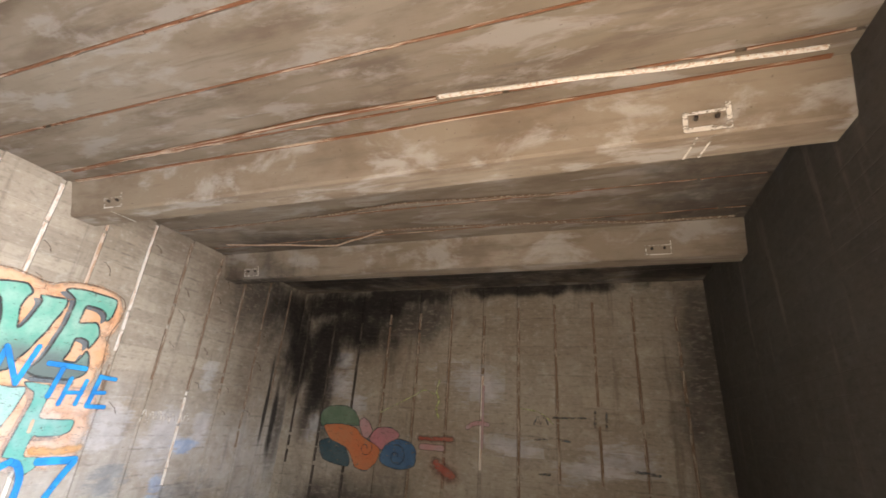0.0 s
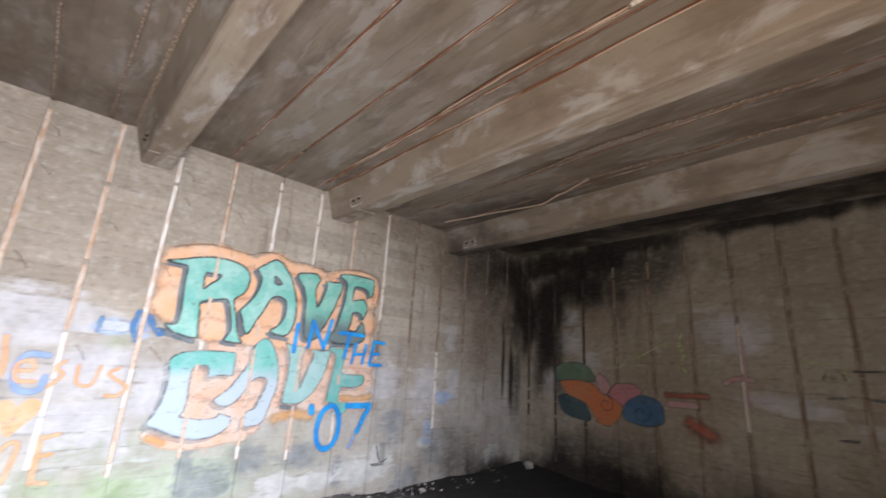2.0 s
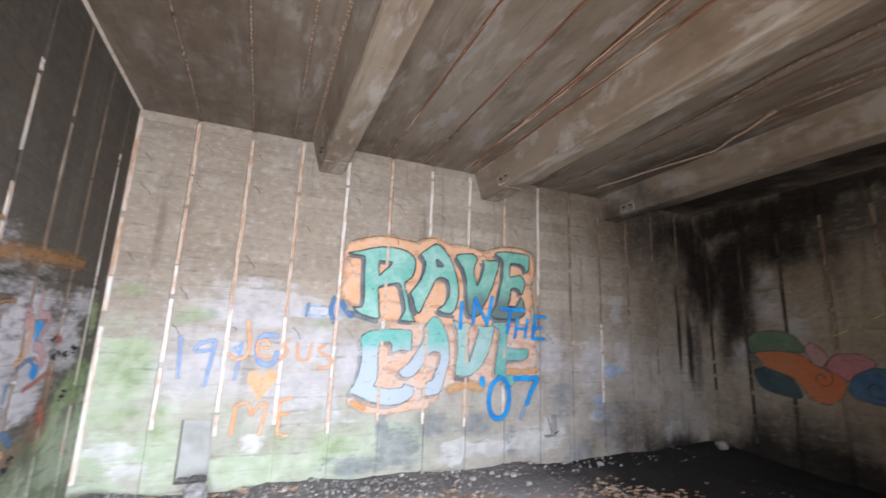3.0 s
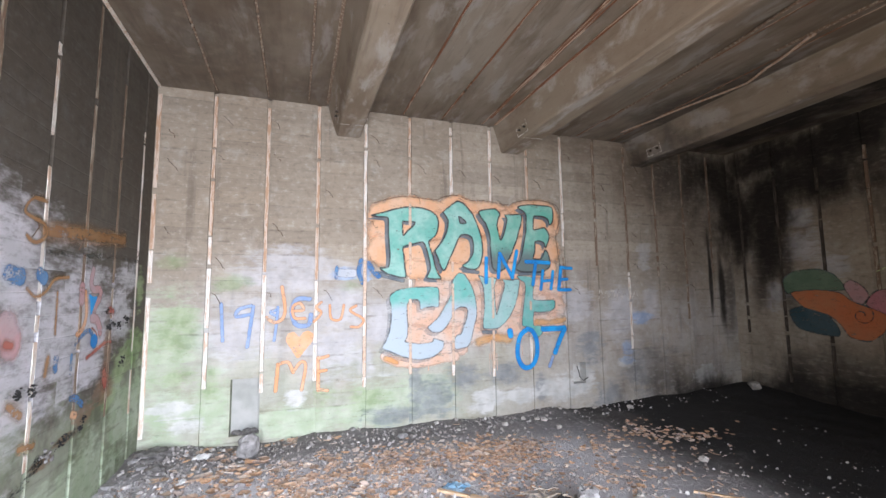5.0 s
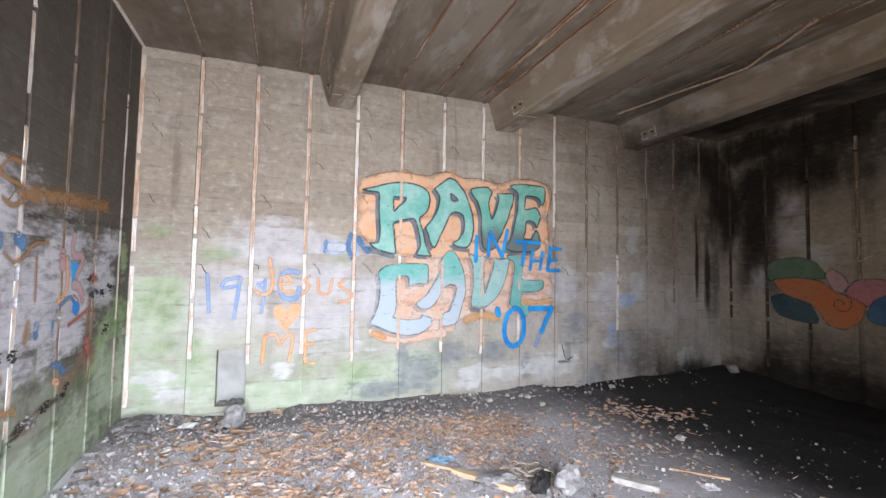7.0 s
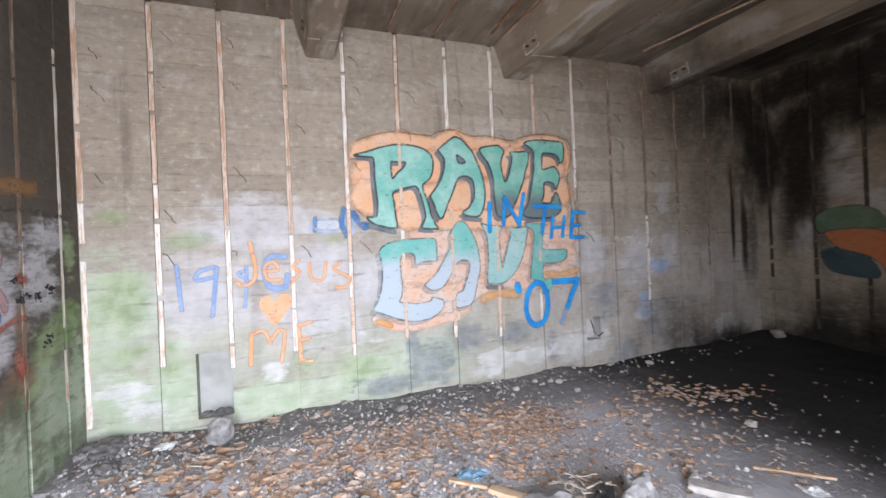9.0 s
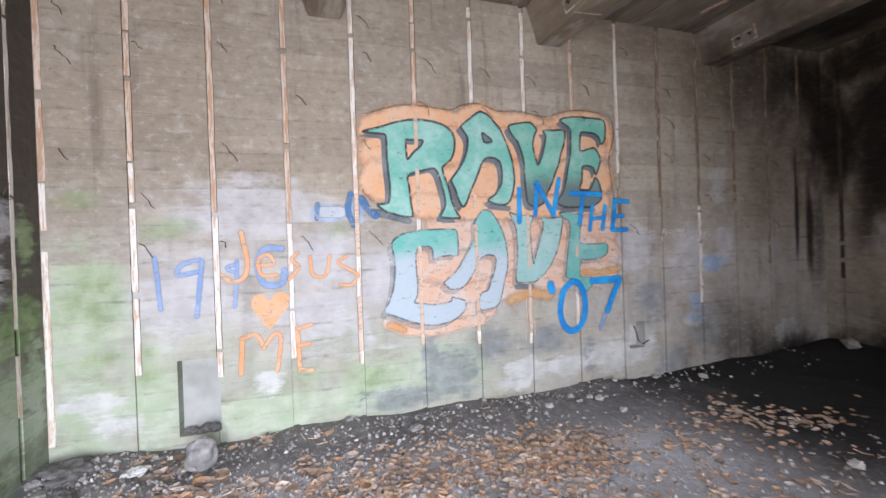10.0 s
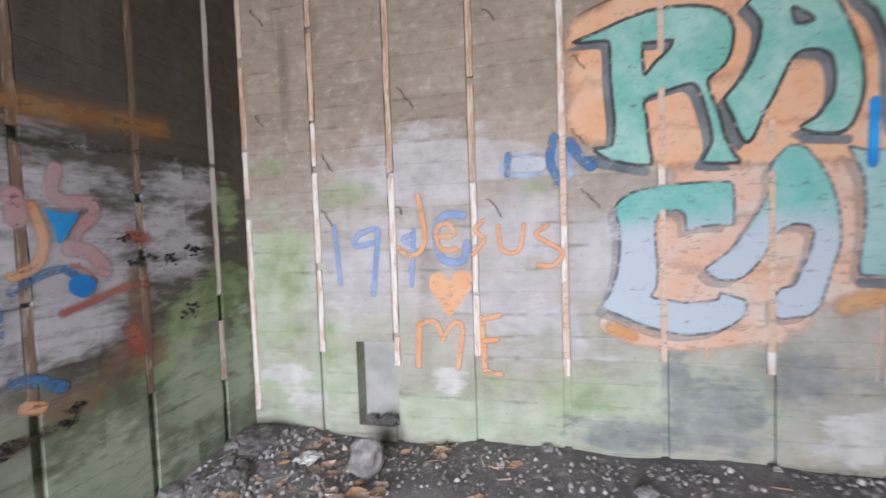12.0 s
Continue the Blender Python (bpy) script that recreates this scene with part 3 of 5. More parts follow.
def on_west(u, d, z):
    return (d, u, z)


def in_corner(u, d, z):
    return (d + 0.008, u, z)


def on_south(u, d, z):
    return (u, d, z)


def on_north(u, d, z):
    return (u, LENGTH - d, z)


def under_ceiling(u, d, z):
    return (z, u, HEIGHT - d)


def broken(rng, z0, z1, gaps):
    """Pieces of a batten between z0 and z1 with some breaks."""
    marks = sorted(rng.uniform(z0, z1) for _ in range(gaps))
    out, lo = [], z0
    for m in marks:
        if m - lo > 0.1:
            out.append((lo, m))
        lo = m + rng.uniform(0.01, 0.07)
    if z1 - lo > 0.05:
        out.append((lo, z1))
    return out


rng = random.Random(5)
for k, u in enumerate([0.028] + WEST_STRIPS):
    side = on_west if k else in_corner
    foot = 0.12 if k == 0 else 0.55 + 0.08 * rng.uniform(-1, 1) if k < 9 else 0.75 if k == 11 else rng.uniform(1.0, 2.2)
    split = rng.uniform(1.7, 2.4)
    for lo, hi in broken(rng, foot, split, 2 if k < 9 else 3):
        strip(u, lo, hi, side, STRIP_PALE if k < 9 or k == 11 else STRIP_DARK, wall_west, rng)
    for lo, hi in broken(rng, split + 0.02, HEIGHT - rng.uniform(0.0, 0.1), 2):
        strip(u, lo, hi, side, (STRIP_RUST if k < 4 or k % 3 == 2 else STRIP_PALE) if k < 10 else STRIP_DARK, wall_west, rng)
for k, u in enumerate(SOUTH_STRIPS):
    for lo, hi in broken(rng, 0.45 + rng.uniform(0, 0.3), HEIGHT - rng.uniform(0.0, 0.8), 3 if k != 3 else 11):
        strip(u, lo, hi, on_south, STRIP_PALE if k in (0, 3, 6) else STRIP_DARK, wall_south, rng)
for k, u in enumerate(NORTH_STRIPS):
    for lo, hi in broken(rng, rng.uniform(0.2, 1.2), HEIGHT - rng.uniform(0.2, 0.7), 5):
        strip(u, lo, hi, on_north, STRIP_PALE if k == 6 and lo < 2.4 else STRIP_SOOT if k < 3 else STRIP_DARK, wall_north, rng)
for k, v in enumerate(CEILING_STRIPS):
    for lo, hi in broken(rng, 0.05, DEPTH - 0.05, 6):
        strip(v, lo, hi, under_ceiling, STRIP_DARK if k < 3 else STRIP_SOOT if k > 7 else STRIP_TOP, ceiling, rng, 0.007, 0.03)


def batten(points, width, thick, material, name, label, category):
    """A sprung batten that follows a line of points."""
    vs, fs = [], []
    for x, y, z in points:
        vs += [(x, y - width / 2, z), (x, y + width / 2, z), (x, y + width / 2, z + thick), (x, y - width / 2, z + thick)]
    for i in range(len(points) - 1):
        a = i * 4
        fs += [(a + j, a + (j + 1) % 4, a + 4 + (j + 1) % 4, a + 4 + j) for j in range(4)]
    m = (len(points) - 1) * 4
    fs += [(3, 2, 1, 0), (m, m + 1, m + 2, m + 3)]
    return tagged(mesh_of(name, vs, fs, material), label, category)


def droop(x0, x1, y, bow, drop, n=24):
    out = []
    for i in range(n + 1):
        f = i / n
        out.append((x0 + (x1 - x0) * f, y + bow * math.sin(math.pi * f) + 0.006 * noise.noise((f * 9, y, 0)), HEIGHT - 0.012 - drop * math.sin(math.pi * f) ** 2))
    return out


def along(points, n=8):
    """A smooth run of points under the ceiling through (x, y, drop)."""
    out = []
    for (x0, y0, d0), (x1, y1, d1) in zip(points, points[1:]):
        for i in range(n):
            f = i / n
            g = f * f * (3 - 2 * f) * 0.5 + f * 0.5
            out.append((x0 + (x1 - x0) * f, y0 + (y1 - y0) * g, HEIGHT - 0.012 - d0 - (d1 - d0) * g))
    x, y, d = points[-1]
    return out + [(x, y, HEIGHT - 0.012 - d)]


batten(along([(0.4, 6.2, 0.0), (1.1, 6.3, 0.01), (2.15, 6.45, 0.03), (2.55, 6.3, 0.03), (3.05, 6.14, 0.02)]), 0.03, 0.012, STRIP_RUST, "loose_batten", "pale kinked wooden batten hanging from the ceiling", "batten")
batten(along([(2.7, 6.13, 0.0), (3.85, 6.18, 0.01), (5.1, 6.28, 0.015), (6.3, 6.48, 0.01), (7.1, 6.52, 0.0)]), 0.035, 0.014, STRIP_DARK, "loose_batten", "dark wooden batten sagging under the ceiling", "batten")
batten(along([(0.7, 5.66, 0.0), (2.4, 5.58, 0.02), (3.6, 5.45, 0.03), (4.6, 5.54, 0.02), (5.5, 5.66, 0.0)]), 0.028, 0.012, STRIP_DARK, "loose_batten", "dark bowed wooden batten under the ceiling", "batten")
batten(along([(4.58, 3.96, 0.0), (5.4, 4.0, 0.01), (6.3, 4.08, 0.01), (7.05, 4.14, 0.0)]), 0.034, 0.012, STRIP_PALE, "loose_batten", "pale cream wooden batten sagging under the ceiling", "batten")
batten(along([(0.3, 4.06, 0.0), (1.4, 4.0, 0.01), (2.5, 3.98, 0.01), (3.5, 3.92, 0.02), (4.56, 3.96, 0.01)]), 0.038, 0.014, STRIP_TOP, "loose_batten", "rust-brown wooden batten sagging under the ceiling", "batten")
batten(droop(0.1, 7.1, 4.225, 0.012, 0.0), 0.035, 0.012, STRIP_TOP, "edge_batten", "rust-brown batten along the beam's upper edge", "batten")
batten(droop(0.1, 7.1, 1.885, 0.0, 0.0), 0.03, 0.012, STRIP_DARK, "edge_batten", "dark batten along the beam's upper edge", "batten")
batten([(0.01 + 0.12 * i, 0.018, HEIGHT - 0.012) for i in range(59)], 0.03, 0.012, STRIP_PALE, "edge_batten", "pale batten in the corner of ceiling and wall", "batten")


# ---- sprayed paint and stains ----
def smooth_line(points, sharp=False):
    if len(points) < 3 or sharp:
        line = points
    else:
        line = []
        ext = [points[0]] + points + [points[-1]]
        for i in range(1, len(ext) - 2):
            p0, p1, p2, p3 = (Vector(q) for q in ext[i - 1:i + 3])
            for s in range(8):
                t = s / 8
                line.append(0.5 * (2 * p1 + (p2 - p0) * t + (2 * p0 - 5 * p1 + 4 * p2 - p3) * t * t + (3 * p1 - p0 - 3 * p2 + p3) * t ** 3))
        line.append(Vector(points[-1]))
    return [Vector(p) for p in line]


def closed_line(points, steps=4):
    """A smooth closed line through the points."""
    n = len(points)
    out = []
    for i in range(n):
        p0, p1, p2, p3 = (Vector(points[(i + k) % n]) for k in (-1, 0, 1, 2))
        for s in range(steps):
            t = s / steps
            out.append(0.5 * (2 * p1 + 0.7 * (p2 - p0) * t + (1.4 * p0 - 5.3 * p1 + 4.6 * p2 - 0.7 * p3) * t * t + (3.3 * p1 - 0.7 * p0 - 3.3 * p2 + 0.7 * p3) * t ** 3))
    return out


class Spray:
    """Strokes on one surface, gathered into one mesh; each stroke a hair above the last."""

    def __init__(self, surface):
        self.surface = surface
        self.verts, self.faces, self.uvs = [], [], []

    def stroke(self, points, width, lift, sharp=False):
        half = width / 2 / 0.8
        line = smooth_line(points, sharp)
        first, last = (line[0] - line[1]).normalized(), (line[-1] - line[-2]).normalized()
        rows = [(line[0] + first * half, 1.0), (line[0] + first * half * 0.5, 0.5)] + [(p, 0.0) for p in line] + [(line[-1] + last * half * 0.5, 0.5), (line[-1] + last * half, 1.0)]
        base = len(self.verts)
        for i, (p, over) in enumerate(rows):
            a, b = rows[max(i - 1, 0)][0], rows[min(i + 1, len(rows) - 1)][0]
            d = (b - a).normalized()
            side = Vector((-d.y, d.x))
            for v in (-1, 0, 1):
                q = p + side * v * half
                self.verts.append(self.surface(q.x, lift + 0.0004 * v, q.y))
                self.uvs.append((over, float(v)))
        for i in range(len(rows) - 1):
            for j in range(2):
                a = base + i * 3 + j
                self.faces.append((a, a + 1, a + 4, a + 3))
        return self

    def fill(self, outline, lift, holes=(), shift=(0, 0)):
        """A painted area inside a smooth closed outline, with holes left open."""
        loops = [[p + Vector(shift) for p in closed_line(ring)] for ring in (outline, *holes)]
        base = len(self.verts)
        for ring in loops:
            for p in ring:
                self.verts.append(self.surface(p.x, lift, p.y))
                self.uvs.append((0.0, 0.0))
        flat = [[Vector((p.x, p.y, 0)) for p in ring] for ring in loops]
        self.faces += [tuple(base + i for i in tri) for tri in tessellate_polygon(flat)]
        return self

    def edge(self, outline, width, lift):
        line = closed_line(outline)
        return self.stroke(line + line[:2], width, lift, True)

    def make(self, name, material, parent=None, label=""):
        ob = mesh_of(name, self.verts, self.faces, material, parent, label)
        layer = ob.data.uv_layers.new(name="stroke")
        for loop in ob.data.loops:
            layer.data[loop.index].uv = self.uvs[loop.vertex_index]
        return ob


def thing(name, at, label, category, group=""):
    ob = new(name)
    ob.location = at
    return tagged(ob, label, category, group)


def painted(surface, strokes, lift, sharp=False, grow=0.0, shift=(0, 0)):
    s = Spray(surface)
    for i, (w, pts) in enumerate(strokes):
        s.stroke([(u + shift[0], v + shift[1]) for u, v in pts], w + grow, lift + 0.0003 * i, sharp)
    return s


# the large piece: two rows of outlined letters on an orange ground
R_TOP = [(2.47, 2.65), (2.63, 2.7), (2.77, 2.75), (2.9, 2.78), (3.02, 2.79), (3.16, 2.78), (3.27, 2.75), (3.35, 2.69), (3.38, 2.61), (3.37, 2.5), (3.33, 2.41), (3.24, 2.33), (3.27, 2.21), (3.3, 2.12),
         (3.33, 1.99), (3.38, 1.88), (3.41, 1.83), (3.3, 1.83), (3.21, 1.85), (3.26, 1.96), (3.25, 2.07), (3.22, 2.19), (3.19, 2.28), (3.15, 2.32), (3.05, 2.3), (2.89, 2.25), (2.9, 2.12), (2.91, 1.98),
         (2.92, 1.85), (2.79, 1.86), (2.65, 1.91), (2.58, 1.97), (2.69, 1.98), (2.71, 2.13), (2.7, 2.27), (2.69, 2.41), (2.69, 2.53), (2.68, 2.63), (2.58, 2.64)]
R_EYE = [(2.88, 2.59), (2.97, 2.59), (3.05, 2.59), (3.02, 2.53), (2.95, 2.47), (2.89, 2.4), (2.88, 2.51)]
A_TOP = [(3.45, 2.75), (3.52, 2.81), (3.61, 2.88), (3.67, 2.91), (3.75, 2.88), (3.83, 2.8), (3.89, 2.73), (3.94, 2.62), (3.99, 2.49), (4.02, 2.37), (4.03, 2.22), (4.01, 2.1), (3.97, 2.0), (3.91, 1.96),
         (3.8, 1.97), (3.72, 2.01), (3.81, 2.07), (3.88, 2.18), (3.89, 2.3), (3.87, 2.4), (3.81, 2.44), (3.72, 2.44), (3.67, 2.39), (3.63, 2.3), (3.59, 2.21), (3.53, 2.09), (3.49, 1.99), (3.45, 1.94),
         (3.41, 1.99), (3.37, 2.11), (3.33, 2.21), (3.41, 2.31), (3.47, 2.41), (3.51, 2.52), (3.52, 2.63), (3.48, 2.7)]
A_EYE = [(3.68, 2.69), (3.73, 2.67), (3.79, 2.61), (3.7, 2.6)]
V_TOP = [(3.98, 2.77), (4.03, 2.8), (4.13, 2.82), (4.23, 2.83), (4.28, 2.8), (4.31, 2.75), (4.28, 2.69), (4.26, 2.59), (4.28, 2.49), (4.31, 2.38), (4.36, 2.46), (4.4, 2.59), (4.42, 2.69), (4.39, 2.75),
         (4.51, 2.76), (4.64, 2.77), (4.66, 2.71), (4.64, 2.61), (4.6, 2.51), (4.57, 2.4), (4.52, 2.29), (4.48, 2.19), (4.41, 2.07), (4.36, 1.97), (4.25, 1.94), (4.18, 1.98), (4.16, 2.1), (4.15, 2.25),
         (4.15, 2.38), (4.13, 2.49), (4.08, 2.62), (4.01, 2.7)]
E_TOP = [(4.6, 2.87), (4.65, 2.9), (4.77, 2.92), (4.98, 2.92), (5.16, 2.91), (5.19, 2.83), (5.18, 2.7), (5.13, 2.63), (5.1, 2.71), (5.04, 2.75), (4.92, 2.76), (4.86, 2.75), (4.85, 2.66), (4.85, 2.55),
         (4.94, 2.57), (5.03, 2.59), (5.08, 2.54), (5.11, 2.46), (5.08, 2.36), (5.04, 2.29), (5.01, 2.37), (4.93, 2.39), (4.87, 2.37), (4.86, 2.23), (4.83, 2.13), (4.95, 2.12), (5.0, 2.18), (5.03, 2.26),
         (5.08, 2.21), (5.11, 2.09), (5.1, 2.01), (4.99, 1.94), (4.79, 1.93), (4.61, 1.94), (4.53, 1.99), (4.61, 2.09), (4.66, 2.24), (4.69, 2.38), (4.72, 2.51), (4.73, 2.66), (4.73, 2.78), (4.67, 2.83)]
C_LOW = [(2.72, 1.62), (2.81, 1.68), (2.96, 1.71), (3.13, 1.72), (3.3, 1.72), (3.37, 1.7), (3.38, 1.58), (3.37, 1.46), (3.29, 1.46), (3.19, 1.45), (3.12, 1.43), (3.11, 1.52), (3.07, 1.56), (2.98, 1.55),
         (2.94, 1.49), (2.94, 1.35), (2.95, 1.19), (2.94, 1.08), (2.91, 1.02), (2.99, 1.0), (3.13, 0.98), (3.28, 1.0), (3.3, 1.04), (3.38, 1.02), (3.44, 0.99), (3.43, 0.91), (3.37, 0.85), (3.27, 0.8),
         (3.12, 0.78), (2.98, 0.8), (2.86, 0.84), (2.72, 0.9), (2.62, 0.95), (2.67, 1.05), (2.71, 1.17), (2.73, 1.31), (2.73, 1.46), (2.71, 1.55)]
A_LOW = [(3.57, 1.79), (3.63, 1.88), (3.68, 1.91), (3.75, 1.89), (3.8, 1.82), (3.86, 1.72), (3.9, 1.59), (3.92, 1.47), (3.92, 1.32), (3.88, 1.18), (3.85, 1.06), (3.82, 0.97), (3.77, 0.91), (3.64, 0.89),
         (3.59, 0.91), (3.59, 1.02), (3.63, 1.07), (3.69, 1.09), (3.73, 1.19), (3.77, 1.28), (3.79, 1.4), (3.76, 1.44), (3.69, 1.45), (3.62, 1.42), (3.58, 1.36), (3.53, 1.26), (3.46, 1.17), (3.38, 1.12),
         (3.28, 1.13), (3.22, 1.19), (3.29, 1.25), (3.38, 1.33), (3.45, 1.44), (3.52, 1.55), (3.57, 1.67)]
V_LOW = [(3.96, 1.88), (4.05, 1.85), (4.15, 1.85), (4.23, 1.83), (4.2, 1.73), (4.2, 1.56), (4.22, 1.33), (4.26, 1.44), (4.32, 1.61), (4.36, 1.75), (4.33, 1.82), (4.45, 1.81), (4.58, 1.82), (4.59, 1.75),
         (4.56, 1.6), (4.51, 1.45), (4.43, 1.31), (4.35, 1.22), (4.25, 1.15), (4.15, 1.14), (4.02, 1.15), (4.02, 1.27), (4.04, 1.42), (4.04, 1.56), (4.03, 1.71), (3.99, 1.81)]
E_LOW = [(4.56, 1.87), (4.68, 1.87), (4.81, 1.85), (4.82, 1.72), (4.81, 1.54), (4.98, 1.52), (5.16, 1.52), (5.16, 1.41), (5.07, 1.36), (4.87, 1.35), (4.82, 1.36), (4.8, 1.25), (4.81, 1.16), (4.94, 1.15),
         (4.94, 1.05), (4.85, 0.99), (4.78, 1.05), (4.71, 1.14), (4.62, 1.17), (4.63, 1.3), (4.66, 1.5), (4.69, 1.7), (4.67, 1.78), (4.6, 1.82)]
LETTERS = ((R_TOP, [R_EYE], TEAL, BLACK), (A_TOP, [A_EYE], TEAL, BLACK), (V_TOP, [], TEAL_SLATE, BLACK), (E_TOP, [], TEAL_SLATE, BLACK),
           (C_LOW, [], AQUA, FAINT), (A_LOW, [], AQUA, FAINT), (V_LOW, [], AQUA_PALE, FAINT), (E_LOW, [], AQUA_DEEP, FAINT))
mural = thing("graffiti_mural", (0, 3.85, 0.75), "large teal and pale blue block lettering on an orange ground", "graffiti")


def under(ob, parent):
    """Hang ob, built in world places, under parent without moving it."""
    ob.parent = parent
    at = Vector(parent.location)
    up = parent.parent
    while up:
        at += Vector(up.location)
        up = up.parent
    ob.matrix_parent_inverse = Matrix.Translation(-at)
    return ob


ground_coat = painted(on_west, [
    (0.34, [(2.56, 2.68), (2.8, 2.78), (3.07, 2.8), (3.4, 2.76), (3.65, 2.86), (3.9, 2.78), (4.13, 2.8), (4.45, 2.74), (4.73, 2.84), (5.1, 2.84), (5.16, 2.6)]),
    (0.5, [(2.62, 2.45), (3.04, 2.5), (3.68, 2.55), (4.4, 2.6), (5.0, 2.6)]),
    (0.5, [(2.6, 2.2), (3.14, 2.15), (3.79, 2.2), (4.51, 2.25), (5.08, 2.25)]),
    (0.3, [(3.0, 1.96), (3.5, 1.93), (4.2, 1.93), (5.1, 1.98)])], 0.003)
under(ground_coat.make("orange_ground", ORANGE), mural)
for k, coat_run in enumerate((
    (0.44, [(3.2, 1.68), (3.6, 1.64), (4.3, 1.65), (5.15, 1.68)]), (0.48, [(3.05, 1.35), (3.5, 1.32), (4.04, 1.4), (5.15, 1.42)]),
    (0.36, [(3.0, 1.1), (3.4, 1.02), (4.1, 1.15), (5.15, 1.2)]))):
    under(painted(on_west, [coat_run], 0.0034 + 0.0002 * k).make("peach_ground", PEACH), mural)
for k, edge_run in enumerate(((0.16, [(2.66, 0.84), (2.82, 0.77), (3.1, 0.74), (3.6, 0.8)]), (0.2, [(3.4, 0.9), (3.7, 0.88)]))):
    under(painted(on_west, [edge_run], 0.0042 + 0.0001 * k).make("peach_edge", PEACH), mural)
for band in ((0.13, [(4.86, 1.22), (5.08, 1.2), (5.32, 1.24)]), (0.18, [(3.95, 0.97), (4.15, 1.02), (4.4, 1.0)]), (0.1, [(2.66, 0.82), (2.8, 0.76)])):
    under(painted(on_west, [band], 0.0048).make("orange_band", BAND), mural)
for outline, holes, coat, line in LETTERS:
    shade = Spray(on_west).fill(outline, 0.0052, holes, (-0.05, -0.045)).make("drop_shadow", SHADE if line is BLACK else SHADE_PALE)
    face = Spray(on_west).fill(outline, 0.0074, holes).make("letter", coat)
    edging = Spray(on_west)
    for k, ring in enumerate((outline, *holes)):
        edging.edge(ring, 0.026 if line is BLACK else 0.021, 0.0088 + 0.0004 * k)
    edge = edging.make("outline", line)
    under(face, mural)
    edge.parent = face
    shade.parent = face
rim = painted(on_west, [(0.02, [(2.51, 2.82), (2.68, 2.88), (2.92, 2.93), (3.34, 2.91), (3.46, 2.96), (3.66, 2.99), (3.86, 2.93), (4.11, 2.94), (4.41, 2.9), (4.61, 2.96), (4.88, 3.0), (5.16, 2.97), (5.28, 2.9), (5.3, 2.73), (5.23, 2.48), (5.25, 2.23), (5.29, 1.98)])], 0.0046)
under(rim.make("outer_line", BROWN), mural)
for foot in ((0.07, [(4.02, 1.1), (4.2, 1.09)]), (0.07, [(3.74, 1.94), (3.95, 1.92)]), (0.08, [(2.6, 1.88), (2.88, 1.81)]), (0.06, [(4.6, 1.9), (5.0, 1.9)]), (0.06, [(4.83, 1.46), (4.98, 1.45)])):
    under(painted(on_west, [foot], 0.0066).make("foot_shadow", SHADE), mural)
for u, spans in zip(WEST_STRIPS[3:8], (((1.5, 2.05), (0.62, 1.1)), ((2.55, 2.82), (1.9, 2.3), (0.62, 1.55)), ((1.94, 2.05), (0.7, 1.75)), ((1.3, 1.85), (0.62, 1.1)), ((1.4, 1.5),))):
    for lo, hi in spans:
        bare = painted(on_west, [(0.04, [(u, lo), (u, hi)])], 0.0112, True)
        under(bare.make("strip_paint", BARE), mural)
drip_rng = random.Random(3)
for k in range(6):
    u, v = drip_rng.uniform(2.6, 5.0), drip_rng.uniform(0.78, 1.0)
    run = painted(on_west, [(drip_rng.uniform(0.01, 0.02), [(u, v), (u + 0.004, v - drip_rng.uniform(0.1, 0.3))])], 0.0044 + 0.0001 * k)
    under(run.make("drip", PEACH), mural)


def tag(name, surface, letters, material, lift, label, at, sharp=True):
    ob = thing(name, at, label, "graffiti")
    for strokes in letters:
        under(painted(surface, strokes, lift, sharp).make("letter", material), ob)
    return ob


tag("graffiti_words", on_west, [
    [(0.062, [(4.08, 2.12), (4.07, 1.78)])],
    [(0.062, [(4.26, 1.85), (4.29, 2.19)]), (0.062, [(4.29, 2.19), (4.48, 1.85)]), (0.062, [(4.48, 1.85), (4.56, 2.23)])],
    [(0.066, [(4.71, 2.08), (5.09, 2.07)]), (0.064, [(4.86, 2.04), (4.81, 1.75)])],
    [(0.056, [(4.98, 1.95), (4.94, 1.68)]), (0.056, [(5.15, 1.94), (5.11, 1.69)]), (0.048, [(4.98, 1.8), (5.14, 1.81)])],
    [(0.066, [(5.29, 2.0), (5.24, 1.68)]), (0.058, [(5.29, 2.0), (5.47, 1.99)]), (0.052, [(5.26, 1.82), (5.39, 1.83)]), (0.056, [(5.24, 1.67), (5.44, 1.67)])],
], BLUE, 0.0125, "two bright blue words sprayed over the mural", (0, 4.7, 1.6))
year = tag("graffiti_date", on_west, [
    [(0.1, [(4.42, 1.1), (4.43, 1.04)])],
    [(0.09, [(4.95, 1.11), (5.31, 1.11)]), (0.085, [(5.31, 1.09), (5.21, 0.92), (5.14, 0.77)])],
], BLUE, 0.0125, "bright blue two-digit year sprayed below the mural", (0, 4.7, 0.5))
under(painted(on_west, [(0.08, [(4.7, 1.12), (4.6, 1.05), (4.55, 0.94), (4.53, 0.79), (4.57, 0.65), (4.66, 0.58), (4.77, 0.62), (4.84, 0.76), (4.84, 0.95), (4.78, 1.08), (4.7, 1.12)])], 0.0127).make("letter", BLUE), year)
under(painted(on_west, [(0.07, [(5.1, 0.71), (5.04, 0.58)])], 0.0123).make("drip", PALE_BLUE), year)

